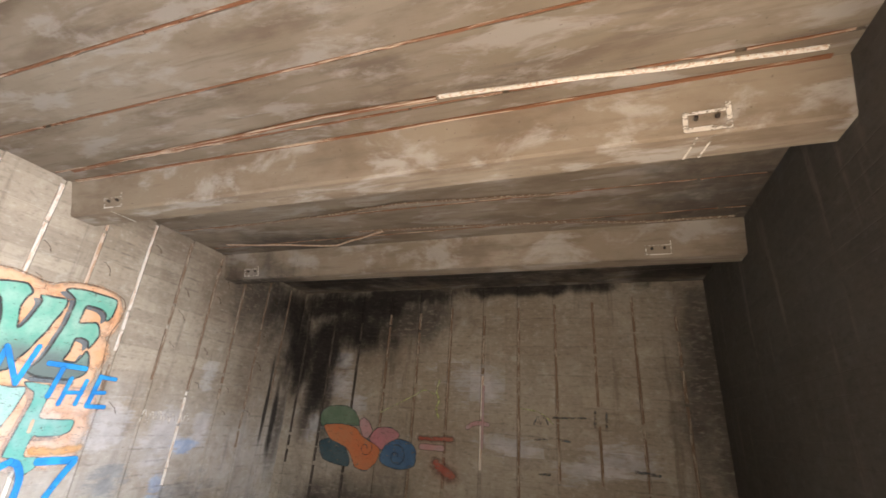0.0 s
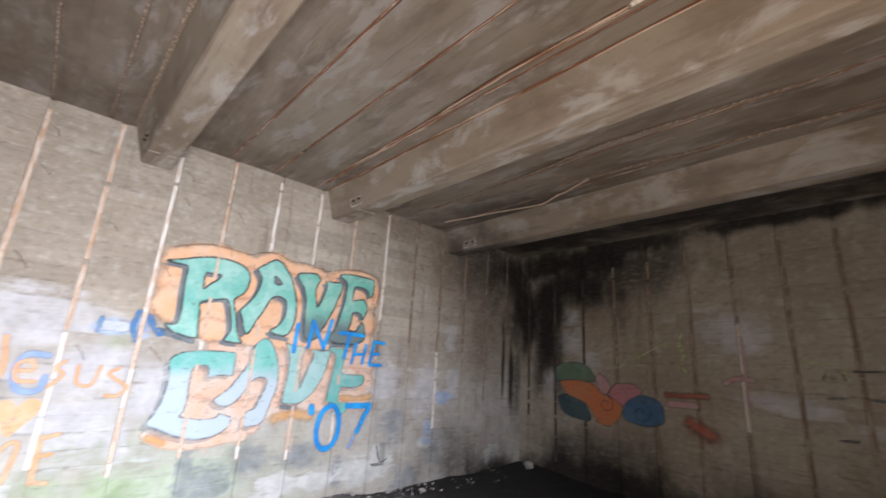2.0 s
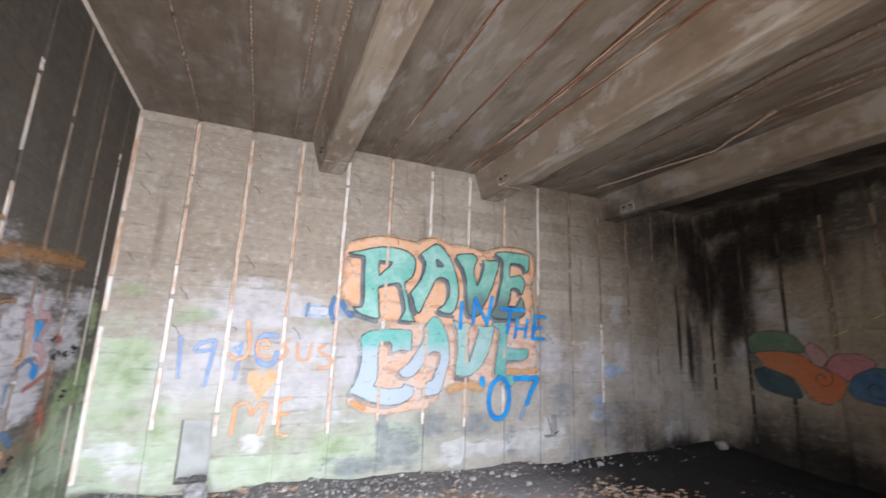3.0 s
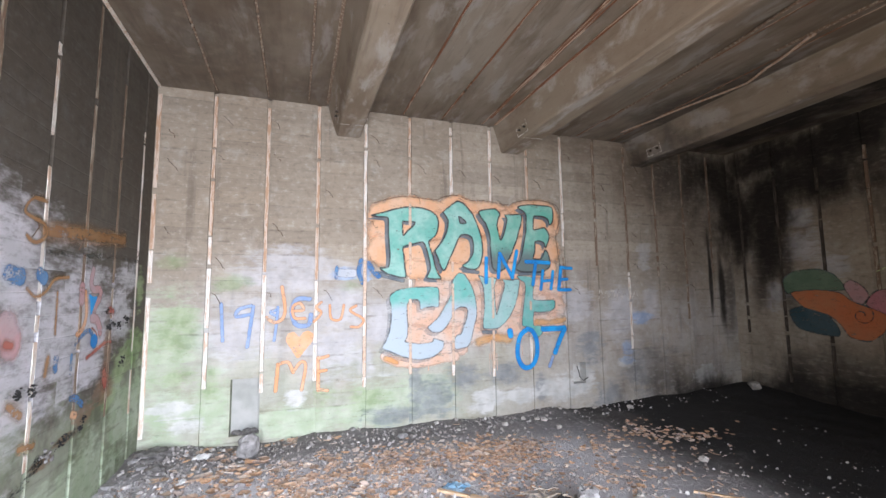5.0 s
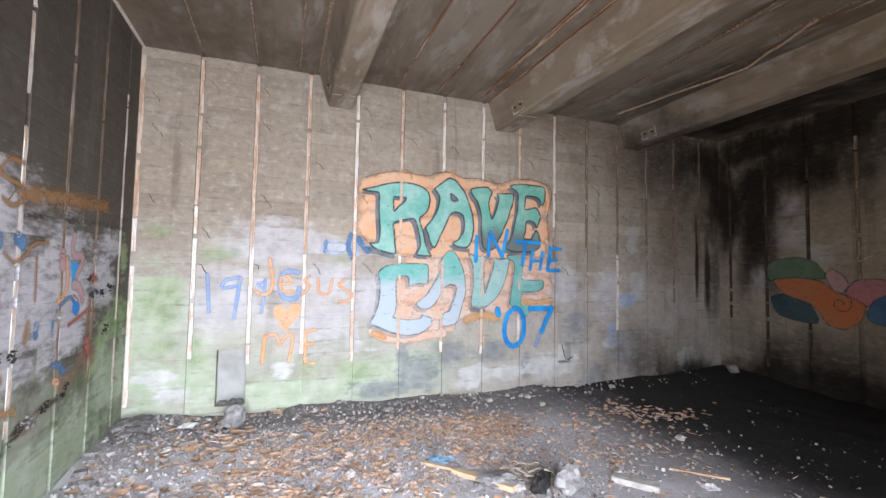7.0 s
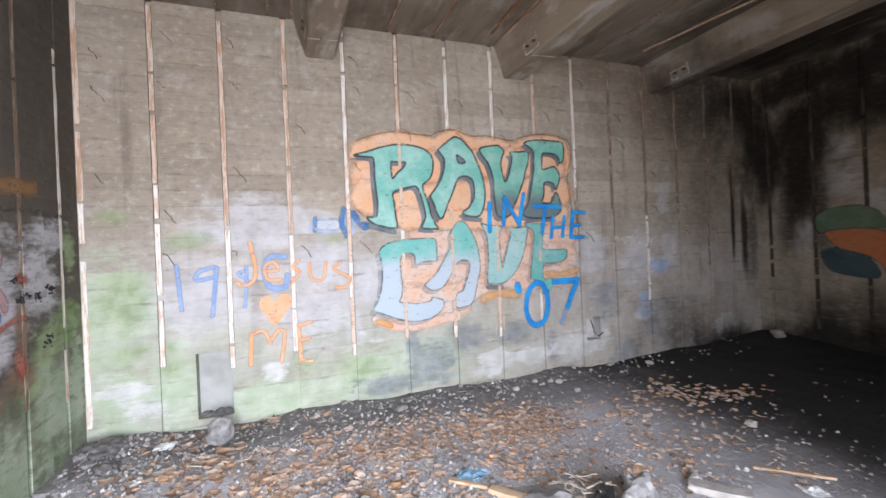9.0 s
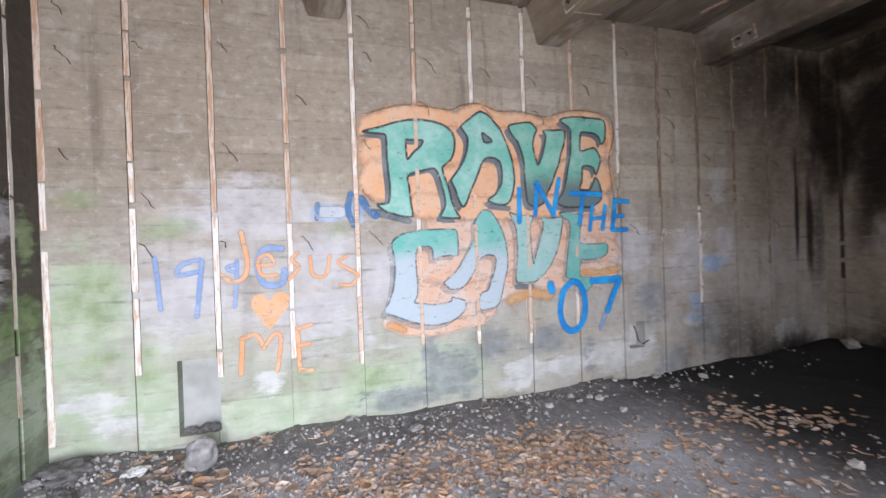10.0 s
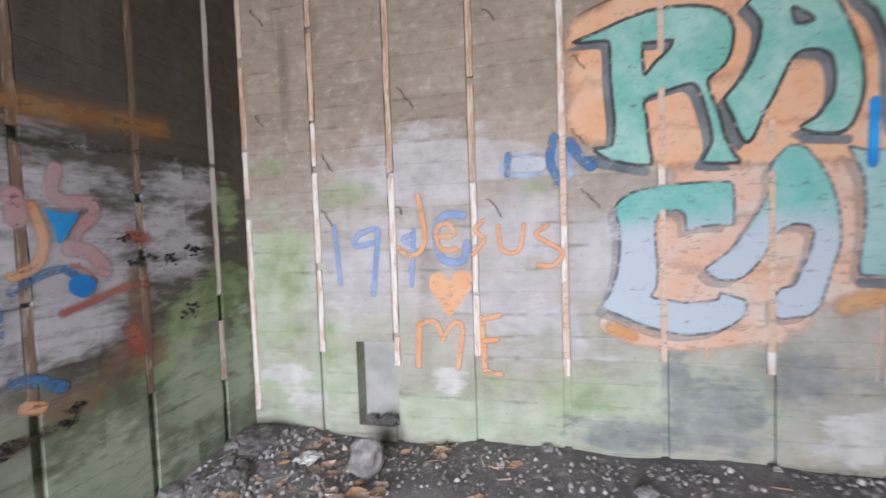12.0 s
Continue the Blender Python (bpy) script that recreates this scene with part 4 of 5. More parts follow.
vow = tag("graffiti_vow", on_west, [
    [(0.052, [(1.4, 1.73), (1.44, 1.49), (1.42, 1.36), (1.33, 1.31), (1.24, 1.37)])],
    [(0.048, [(1.52, 1.44), (1.65, 1.45), (1.61, 1.53), (1.53, 1.49), (1.55, 1.36), (1.67, 1.35)])],
    [(0.042, [(1.86, 1.54), (1.8, 1.48), (1.86, 1.41), (1.78, 1.31)])],
    [(0.042, [(1.96, 1.5), (1.98, 1.34), (2.09, 1.33), (2.13, 1.5)])],
    [(0.044, [(2.28, 1.49), (2.21, 1.43), (2.37, 1.32), (2.32, 1.23), (2.22, 1.23)])],
], TAG_ORANGE, 0.0085, "orange hand-sprayed words with a filled heart", (0, 1.6, 0.5), sharp=False)
under(painted(on_west, [
    (0.057, [(1.36, 0.52), (1.38, 0.82)]), (0.05, [(1.38, 0.82), (1.49, 0.84), (1.55, 0.72)]), (0.05, [(1.55, 0.72), (1.63, 0.83), (1.69, 0.79), (1.65, 0.51)])], 0.0085).make("letter", TAG_ORANGE), vow)
under(painted(on_west, [(0.055, [(1.83, 0.87), (1.84, 0.49)]), (0.05, [(1.84, 0.86), (1.95, 0.89)]), (0.05, [(1.84, 0.71), (1.93, 0.72)]), (0.05, [(1.84, 0.5), (1.95, 0.48)])], 0.0085, True).make("letter", TAG_ORANGE), vow)
under(Spray(on_west).fill([(1.61, 1.13), (1.55, 1.19), (1.48, 1.17), (1.46, 1.09), (1.52, 0.99), (1.6, 0.88), (1.68, 0.97), (1.76, 1.07), (1.77, 1.16), (1.71, 1.2), (1.65, 1.18)], 0.0085).make("heart", HEART), vow)
tag("graffiti_digits", on_west, [
    [(0.05, [(0.75, 1.54), (0.78, 1.12)])],
    [(0.055, [(1.07, 1.51), (0.94, 1.47), (0.91, 1.39), (1.06, 1.41)]), (0.055, [(1.09, 1.5), (1.07, 1.3), (1.04, 1.04)])],
    [(0.046, [(1.35, 1.46), (1.28, 1.43), (1.35, 1.38)]), (0.046, [(1.36, 1.49), (1.35, 1.3), (1.33, 1.1)])],
    [(0.075, [(1.72, 1.58), (1.58, 1.58), (1.52, 1.45), (1.57, 1.28), (1.71, 1.27), (1.74, 1.39)])],
], PALE_BLUE, 0.0062, "faded pale blue digits on the concrete", (0, 1.2, 1.0), sharp=False)
dab = tag("graffiti_dab", on_west, [[(0.07, [(2.34, 2.06), (2.31, 1.92), (2.36, 1.78)])], [(0.05, [(2.04, 1.97), (2.03, 1.84)])], [(0.09, [(2.44, 2.02), (2.5, 1.92), (2.56, 1.86)])]],
          DULL_BLUE, 0.0066, "dull blue and white dabs beside the mural", (0, 2.2, 1.8), sharp=False)
under(painted(on_west, [(0.12, [(2.08, 1.9), (2.24, 1.9)])], 0.0062).make("patch", WHITE), dab)
scribble_rng = random.Random(12)
tag("graffiti_scribble", on_west, [[(0.02, [(5.95 + 0.11 * k + 0.02 * scribble_rng.uniform(-1, 1), 1.52 + 0.03 * scribble_rng.uniform(-1, 1)), (5.98 + 0.11 * k, 1.66 + 0.05 * scribble_rng.uniform(-1, 1)), (6.03 + 0.11 * k, 1.55)])] for k in range(7)],
    CHALK, 0.0066, "thin pale unreadable scribble on the concrete", (0, 6.3, 1.5), sharp=False)

# south wall paint


def side_paint(strokes, material, label):
    ob = thing("graffiti_scrawl", (1.5, 0, 1.2), label, "graffiti", "side wall scrawls")
    for k, s in enumerate(strokes):
        under(painted(on_south, [s], 0.005 + 0.001 * k).make("stroke", material), ob)
    return ob


side_paint([(0.2, [(2.1, 2.06), (1.5, 2.11), (0.74, 2.16)]), (0.06, [(2.11, 2.25), (2.26, 2.24), (2.34, 2.15), (2.25, 2.12), (2.12, 2.1), (2.08, 2.03), (2.2, 1.97), (2.3, 2.0)]),
            (0.05, [(2.25, 1.68), (2.15, 1.63), (2.03, 1.67), (1.93, 1.75), (1.75, 1.77)]), (0.06, [(1.89, 1.66), (1.88, 1.38)]), (0.1, [(1.95, 1.22), (1.97, 1.12)]), (0.12, [(2.35, 1.0), (2.22, 0.92)]), (0.1, [(2.2, 0.72), (2.05, 0.7)])],
           OCHRE, "smeared ochre scrawl on the side wall")
side_paint([(0.09, [(1.35, 1.84), (1.37, 1.74), (1.32, 1.69), (1.2, 1.69), (1.18, 1.63), (1.25, 1.57), (1.3, 1.49)]), (0.11, [(1.31, 1.46), (1.21, 1.43), (1.14, 1.34)]), (0.26, [(2.42, 1.46), (2.36, 1.36)]), (0.12, [(1.53, 1.7), (1.52, 1.6)])],
           PINK, "pink curved strokes on the side wall")
blue_marks = side_paint([(0.05, [(1.56, 1.28), (1.47, 1.33), (1.34, 1.36), (1.24, 1.26)]), (0.07, [(1.58, 0.89), (1.48, 0.86), (1.39, 0.8)]), (0.12, [(2.12, 1.77), (2.07, 1.75)]),
                         (0.09, [(1.84, 1.2), (1.84, 1.14)]), (0.05, [(1.62, 1.2), (1.62, 1.08)]), (0.14, [(2.44, 1.76), (2.34, 1.75)])], DULL_BLUE, "blue dabs and strokes on the side wall")
under(Spray(on_south).fill([(1.41, 1.65), (1.34, 1.63), (1.26, 1.63), (1.3, 1.56), (1.36, 1.48), (1.38, 1.57)], 0.012).make("stroke", BLUE), blue_marks)
under(Spray(on_south).fill([(1.33, 1.3), (1.27, 1.33), (1.21, 1.3), (1.2, 1.25), (1.26, 1.21), (1.32, 1.24)], 0.0122).make("stroke", BLUE), blue_marks)
side_paint([(0.07, [(1.36, 1.15), (1.2, 1.19), (1.0, 1.24), (0.9, 1.23)]), (0.2, [(1.0, 0.97), (0.97, 0.88)]), (0.03, [(1.31, 1.38), (1.23, 1.34), (1.19, 1.28)]), (0.12, [(0.98, 1.52), (0.9, 1.5)]), (0.1, [(2.42, 1.36), (2.36, 1.35)])],
           RED, "rusty red smears on the side wall")
side_paint([(0.07, [(1.46, 1.66), (1.42, 1.5), (1.46, 1.39), (1.55, 1.35)]), (0.08, [(1.54, 0.76), (1.48, 0.74)])], TAG_ORANGE, "orange strokes on the side wall")
side_paint([(0.12, [(2.2, 0.45), (2.1, 0.49), (1.96, 0.56)]), (0.08, [(1.98, 0.56), (1.75, 0.6), (1.44, 0.62)]), (0.05, [(2.06, 1.92), (1.47, 1.95), (0.9, 1.99), (0.33, 1.99)]), (0.03, [(2.38, 1.05), (2.22, 1.06), (2.07, 1.04)]), (0.04, [(1.4, 0.7), (1.33, 0.68)])],
           MOULD, "black mould along the damp edge of the side wall")

# north wall: painted flower, scribbles, soot
flower = thing("graffiti_flower", (1.8, LENGTH, 0.8), "painted snail-like flower in orange, green, mauve and navy", "graffiti")
for k, (coat, ring) in enumerate((
        (GREEN, [(0.85, 1.58), (0.81, 1.8), (0.98, 1.92), (1.31, 1.93), (1.5, 1.84), (1.61, 1.63), (1.25, 1.62)]),
        (DUSK, [(0.86, 1.31), (1.07, 1.39), (1.32, 1.3), (1.48, 1.13), (1.47, 0.97), (0.98, 1.05)]),
        (MAUVE, [(1.83, 1.44), (1.96, 1.61), (2.21, 1.63), (2.38, 1.54), (2.32, 1.42), (2.09, 1.28), (1.95, 1.27)]),
        (PINK, [(1.6, 1.67), (1.69, 1.76), (1.83, 1.65), (1.87, 1.53), (1.74, 1.4)]),
        (FLOWER, [(0.91, 1.59), (1.25, 1.63), (1.54, 1.59), (1.68, 1.47), (1.84, 1.4), (2.05, 1.28), (2.0, 1.08), (1.83, 0.94), (1.62, 0.98), (1.52, 1.14), (1.38, 1.27), (1.07, 1.38)]),
        (NAVY, [(2.06, 1.14), (2.14, 1.35), (2.36, 1.46), (2.6, 1.42), (2.7, 1.31), (2.69, 1.09), (2.45, 1.01), (2.17, 1.05)]))):
    petal = under(Spray(on_north).fill(ring, 0.005 + 0.002 * k).make("petal", coat), flower)
    Spray(on_north).edge(ring, 0.022, 0.006 + 0.002 * k).make("outline", FAINT).parent = petal
for cx, cz, grow, n in ((1.78, 1.28, 0.008, 15), (2.36, 1.2, 0.01, 16)):
    coil = [(cx + (0.03 + grow * i) * math.cos(0.55 * i), cz + (0.03 + grow * i) * math.sin(0.55 * i)) for i in range(n)]
    under(painted(on_north, [(0.02, coil)], 0.019).make("spiral", FAINT), flower)


def end_paint(strokes, material, label, sharp=False):
    ob = thing("graffiti_scrawl", (3, LENGTH, 1.2), label, "graffiti", "end wall scrawls")
    for k, s in enumerate(strokes):
        under(painted(on_north, [s], 0.004 + 0.001 * k, sharp).make("stroke", material), ob)


end_paint([(0.035, [(3.03, 2.42), (2.99, 2.25), (3.04, 2.1), (3.0, 1.98), (3.05, 1.84)]), (0.02, [(1.98, 1.86), (2.54, 2.14), (2.77, 2.26), (2.96, 2.2)]), (0.02, [(4.4, 2.05), (4.7, 2.0), (4.9, 1.85)])], LIME, "thin lime-yellow squiggles on the end wall")
end_paint([(0.09, [(3.55, 1.72), (3.7, 1.79), (3.88, 1.78)]), (0.05, [(3.8, 2.35), (3.8, 1.44)]), (0.12, [(2.79, 1.38), (3.14, 1.38)])], PINK, "pink strokes on the end wall")
end_paint([(0.3, [(3.06, 1.14), (3.32, 1.0)]), (0.14, [(2.75, 1.5), (3.3, 1.52)])], RED, "faint red smears on the end wall")
end_paint([(0.03, [(4.61, 1.83), (4.67, 1.98), (4.71, 1.83), (4.77, 1.96), (4.82, 1.84)]), (0.035, [(4.9, 1.94), (5.37, 1.96)]), (0.04, [(4.62, 1.61), (4.9, 1.65), (5.13, 1.62)]),
           (0.04, [(5.5, 1.84), (5.51, 2.05)]), (0.04, [(5.66, 1.84), (5.67, 2.05)]), (0.05, [(4.68, 1.14), (4.83, 1.16)]), (0.06, [(6.0, 1.3), (6.3, 1.28)])], FAINT, "unreadable dark bars of scribbled lettering", True)


# hanger plate marks on the beams
def on_beam(k):
    y0 = BEAMS[k][0]

    def place(u, d, z):
        return (u, y0 - (z - BEAM_LOW) * TAPER / (HEIGHT - BEAM_LOW) - 0.012 - d, z)
    return place


def under_beam(x, d, y):
    return (x, y, BEAM_LOW - 0.007 - d)


def plate_mark(k, x0, x1, strong):
    """Pale residue round a lost hanger plate, two bolt stubs, and runs across the underside."""
    face = on_beam(k)
    ob = thing("plate_mark", face(x0, 0, BEAM_LOW + 0.03), "pale residue outline of a lost hanger plate with two bolts", "hanger plate", "plate marks")
    z0, z1 = BEAM_LOW + 0.03, BEAM_LOW + (0.14 if strong else 0.13)
    w = 0.04 if strong else 0.016
    under(painted(face, [(w, [(x0, z0), (x0, z1)]), (w * 0.6, [(x0, z1), (x1, z1)]), (w, [(x1, z1 + 0.04), (x1, z0)]), (w, [(x1, z0), (x0, z0)])], 0.001, True).make("residue", CHALK), ob)
    if strong:
        y0, y1 = BEAMS[k]
        for f in (0.02, 0.12):
            under(painted(under_beam, [(0.02, [(x0 + f + 0.05, y0 + 0.02), (x0 + f, y1 - 0.03)])], 0.001, True).make("run", CHALK), ob)
    for f in (0.25, 0.75):
        bm = bmesh.new()
        m = Matrix.Translation(face(x0 + (x1 - x0) * f, 0.004, (z0 + z1) / 2 + 0.02)) @ Matrix.Rotation(radians(90), 4, "X")
        bmesh.ops.create_cone(bm, cap_ends=True, segments=8, radius1=0.016, radius2=0.012, depth=0.03, matrix=m)
        under(part("bolt", bm, IRON), ob)
    return ob


for k, x0, x1, strong in ((0, 0.34, 0.6, False), (1, 0.58, 0.84, False), (2, 0.42, 0.68, False), (0, 6.2, 6.45, False), (1, 6.26, 6.52, True), (2, 6.2, 6.46, False)):
    mark = plate_mark(k, x0, x1, strong)
    if x0 < 1 and k < 2:
        y0, y1 = BEAMS[k]
        under(painted(under_beam, [(0.022, [(x0 + 0.1, y0 + 0.01), (x0 + 0.12, y1 - 0.03)])], 0.001, True).make("run", CHALK), mark)


# ---- wires, hatch and niche ----
def tube(points, radius, material, name, parent=None, sides=5):
    vs, fs = [], []
    pts = [Vector(p) for p in points]
    for i, p in enumerate(pts):
        d = (pts[min(i + 1, len(pts) - 1)] - pts[max(i - 1, 0)]).normalized()
        a = d.orthogonal().normalized()
        b = d.cross(a)
        for s in range(sides):
            t = math.tau * s / sides
            vs.append(p + (a * math.cos(t) + b * math.sin(t)) * radius)
    for i in range(len(pts) - 1):
        for s in range(sides):
            fs.append((i * sides + s, i * sides + (s + 1) % sides, (i + 1) * sides + (s + 1) % sides, (i + 1) * sides + s))
    fs += [tuple(range(sides))[::-1], tuple((len(pts) - 1) * sides + s for s in range(sides))]
    return mesh_of(name, vs, fs, material, parent)


def tie_wire(surface, u, z, rng, parent):
    """A cut form tie: thin bent wire that sticks out and hangs."""
    a = rng.uniform(-0.6, 0.6)
    n = 7
    length = rng.uniform(0.06, 0.15)
    pts = []
    for i in range(n):
        f = i / (n - 1)
        pts.append(surface(u + length * f * math.cos(a) + 0.012 * rng.uniform(-1, 1), -0.01 + 0.05 * math.sin(f * 2.4), z - length * f * (0.6 + 0.5 * f) + 0.01 * rng.uniform(-1, 1)))
    return tube(pts, 0.0034, RUST, "tie_wire", parent)


wire_rng = random.Random(11)
for u in WEST_STRIPS[:13]:
    for z in (3.72, 3.35, 2.95, 2.55, 2.1, 1.7):
        if wire_rng.random() < 0.62 and not (2.4 < u < 5.3 and z < 2.9):
            tie_wire(on_west, u + wire_rng.uniform(0.03, 0.12), z + wire_rng.uniform(-0.06, 0.06), wire_rng, wall_west)
for z in (3.55, 3.2, 2.42):
    tie_wire(on_west, 0.12, z, wire_rng, wall_west)
for u in SOUTH_STRIPS[:5]:
    for z in (3.3, 2.7, 2.1):
        if wire_rng.random() < 0.5:
            tie_wire(on_south, u + wire_rng.uniform(0.03, 0.1), z, wire_rng, wall_south)

tube([on_west(5.5, 0.01, 0.56), on_west(5.52, 0.03, 0.46), on_west(5.53, 0.03, 0.4), on_west(5.57, 0.06, 0.35), on_west(5.63, 0.09, 0.4)], 0.008, IRON, "hook", wall_west)["label"] = "bent dark iron hook"


def spall(surface, u, z, size, rng, parent):
    """Broken edge round a hole: small jagged bits of dark aggregate."""
    bm = bmesh.new()
    for _ in range(18):
        a, r = rng.uniform(0, math.tau), size * rng.uniform(0.1, 1)
        p = surface(u + r * math.cos(a), 0.002, z + 0.6 * r * math.sin(a))
        bmesh.ops.create_icosphere(bm, subdivisions=1, radius=rng.uniform(0.005, 0.006 + size * 0.11), matrix=Matrix.Translation(p) @ Matrix.Diagonal((1, 1, rng.uniform(0.5, 1), 1)))
    return part("spalled_edge", bm, NEAR_BLACK if size < 0.11 else RUBBLE_DARK, parent)


for u, z, size in ((0.93, 1.38, 0.1), (0.72, 1.36, 0.07), (0.55, 1.42, 0.09), (1.0, 1.5, 0.07), (2.1, 1.04, 0.08), (2.25, 1.05, 0.07), (1.33, 0.68, 0.05), (1.37, 0.62, 0.05), (0.6, 1.02, 0.1), (1.85, 0.58, 0.12), (1.65, 0.61, 0.09)):
    spall(on_south, u, z, size, wire_rng, wall_south)


# ---- loose things on the floor ----
def lump(name, size, material, label, at, turn=0.0, rough=0.3, seed=0, sink=0.25, category="stone", flat=False):
    """A broken stone: faceted, uneven, bedded a little into the soil."""
    bm = bmesh.new()
    bmesh.ops.create_icosphere(bm, subdivisions=3, radius=0.5)
    for v in bm.verts:
        p = v.co.normalized()
        k = 1 - 0.12 * rough * abs(noise.noise(p * 11 + Vector((seed, 0, 0)))) + rough * noise.noise(p * 1.7 + Vector((seed * 3.1, 0, 0))) + 0.4 * rough * noise.noise(p * 5 + Vector((0, seed * 2.3, 0)))
        v.co = p * 0.5 * k
        if flat:
            v.co.z = max(-0.3, min(0.3, v.co.z * 1.4))
            v.co.x = max(-0.42, min(0.42, v.co.x * 1.15))
            v.co.y = max(-0.4, min(0.4, v.co.y * 1.2))
    for v in bm.verts:
        v.co = Vector((v.co.x * size[0], v.co.y * size[1], v.co.z * size[2]))
    low = min(v.co.z for v in bm.verts)
    bmesh.ops.translate(bm, vec=(0, 0, -low), verts=bm.verts)
    ob = part(name, bm, material)
    x, y = at
    ob.matrix_basis = pose(x, y, ground_height(x, y) - size[2] * sink, 0, 0, turn)
    return tagged(ob, label, category)


lump("stone", (0.2, 0.22, 0.25), STONE, "rounded grey stone standing by the wall", (0.45, 1.13), 20, 0.25, 1, 0.12)
lump("concrete_block", (0.36, 0.3, 0.1), RUBBLE_DARK, "dark earthy concrete block in the wall's corner", (0.28, 0.25), 8, 0.5, 2, 0.5, "rubble")
lump("concrete_block", (0.22, 0.15, 0.11), RUBBLE_DARK, "small dark concrete block beside the wall", (0.66, 0.36), 35, 0.5, 3, 0.45, "rubble")
lump("stone", (0.19, 0.26, 0.2), STONE, "jagged pale grey stone among the litter", (2.68, 3.66), 30, 0.5, 4, 0.15)
# black lump set where a deep shadow lies beside the stone
lump("shadow_lump", (0.12, 0.3, 0.15), NEAR_BLACK, "black lump in place of the deep shadow beside a pale stone", (2.6, 3.47), 40, 0.4, 5, 0.15, "log")
lump("stone", (0.3, 0.24, 0.09), STONE, "low grey stone among the litter", (2.45, 3.2), 60, 0.4, 15, 0.15)
lump("concrete_slab", (0.13, 0.44, 0.1), STONE_PALE, "long broken piece of pale grey concrete", (2.75, 4.25), -50, 0.14, 6, 0.15, "rubble", True)
lump("stone", (0.16, 0.3, 0.12), STONE_PALE, "pale stone lying in the sooty corner", (0.42, 8.52), 50, 0.25, 7, 0.1)
foot_rng = random.Random(31)
for k in range(12):
    x, y = 0.25 + 0.17 * k + foot_rng.uniform(-0.05, 0.05), foot_rng.uniform(0.06, 0.24)
    size = foot_rng.uniform(0.05, 0.11)
    lump("rubble_piece", (size * 1.3, size, size * 0.7), STONE if k % 3 else RUBBLE_DARK, "broken grey rubble at the foot of the side wall", (x, y), foot_rng.uniform(0, 180), 0.45, 90 + k, 0.15, "rubble", k % 2 == 0)["group"] = "rubble along the side wall"
pebble_rng = random.Random(21)
for k in range(46):
    if k < 22:
        x, y = pebble_rng.uniform(0.06, 0.5), pebble_rng.uniform(1.8, 6.6)
    else:
        x, y = pebble_rng.uniform(0.5, 4.6), pebble_rng.uniform(0.5, 5.6)
    s = 0.025 + 0.06 * pebble_rng.random() ** 2
    pale = pebble_rng.random() < 0.5
    lump("pebble", (s * 1.2, s, s * 0.7), STONE_PALE if pale else STONE, "pale broken pebble on the soil" if pale else "grey broken pebble on the soil", (x, y), pebble_rng.uniform(0, 180), 0.5, 30 + k, 0.2)["group"] = "pebbles"


def scatter(name, material, label, spots, make, seed, power=1.0, clump=0.6):
    """Many small loose bits in one mesh; spots: (count, x, y, spread x, spread y, least size, most size)."""
    r = random.Random(seed)
    vs, fs = [], []
    for count, cx, cy, sx, sy, small, large in spots:
        knots = [(r.gauss(cx, sx), r.gauss(cy, sy), r.uniform(0.04, 0.22)) for _ in range(max(3, count // 14))]
        for _ in range(count):
            if r.random() < clump:
                kx, ky, wide = r.choice(knots)
                x, y = r.gauss(kx, wide), r.gauss(ky, wide)
            else:
                x, y = r.gauss(cx, sx), r.gauss(cy, sy)
            if not (0.03 < x < 7.4 and 0.05 < y < 8.7):
                continue
            v, f = make(r, small + (large - small) * r.random() ** power)
            m = Matrix.Translation((x, y, ground_height(x, y))) @ Matrix.Rotation(r.uniform(0, math.tau), 4, "Z")
            b = len(vs)
            vs += [m @ Vector(q) for q in v]
            fs += [tuple(b + i for i in g) for g in f]
    return tagged(mesh_of(name, vs, fs, material), label, "litter", kind="stuff")


def leaf(r, s):
    """A curled dry leaf: pointed, folded along its rib."""
    w, c, h = s * r.uniform(0.22, 0.52), r.uniform(0.02, 0.2) * s, 0.004 + r.uniform(0, 0.014)
    t = r.uniform(-0.25, 0.25) * s
    v = [(-s / 2, 0, h + c * 0.6), (-s * 0.15, -w, h + c * r.uniform(0.1, 0.8)), (s * 0.2, -w * 0.8, h + c * r.uniform(0, 0.7)), (s / 2, t, h + c * r.uniform(0.2, 1)),
         (s * 0.2, w * 0.8, h + c * r.uniform(0, 0.7)), (-s * 0.15, w, h + c * r.uniform(0.1, 0.8)), (-s * 0.1, 0, h * 0.4), (s * 0.22, 0, h * 0.4)]
    return v, [(0, 1, 6), (1, 2, 7, 6), (2, 3, 7), (3, 4, 7), (4, 5, 6, 7), (5, 0, 6)]


def crumb(r, s):
    """An angular crumb of stone or mortar."""
    h = s * r.uniform(0.35, 0.8)
    j = lambda k: k * r.uniform(0.6, 1.1)
    v = [(-j(s / 2), -j(s / 2), -0.004), (j(s / 2), -j(s / 2), -0.004), (j(s / 2), j(s / 2), -0.004), (-j(s / 2), j(s / 2), -0.004), (-j(s / 4), -j(s / 4), j(h)), (j(s / 3), -j(s / 4), j(h)), (j(s / 5), j(s / 3), j(h))]
    return v, [(0, 1, 5, 4), (1, 2, 6, 5), (2, 3, 6), (3, 0, 4, 6), (4, 5, 6)]


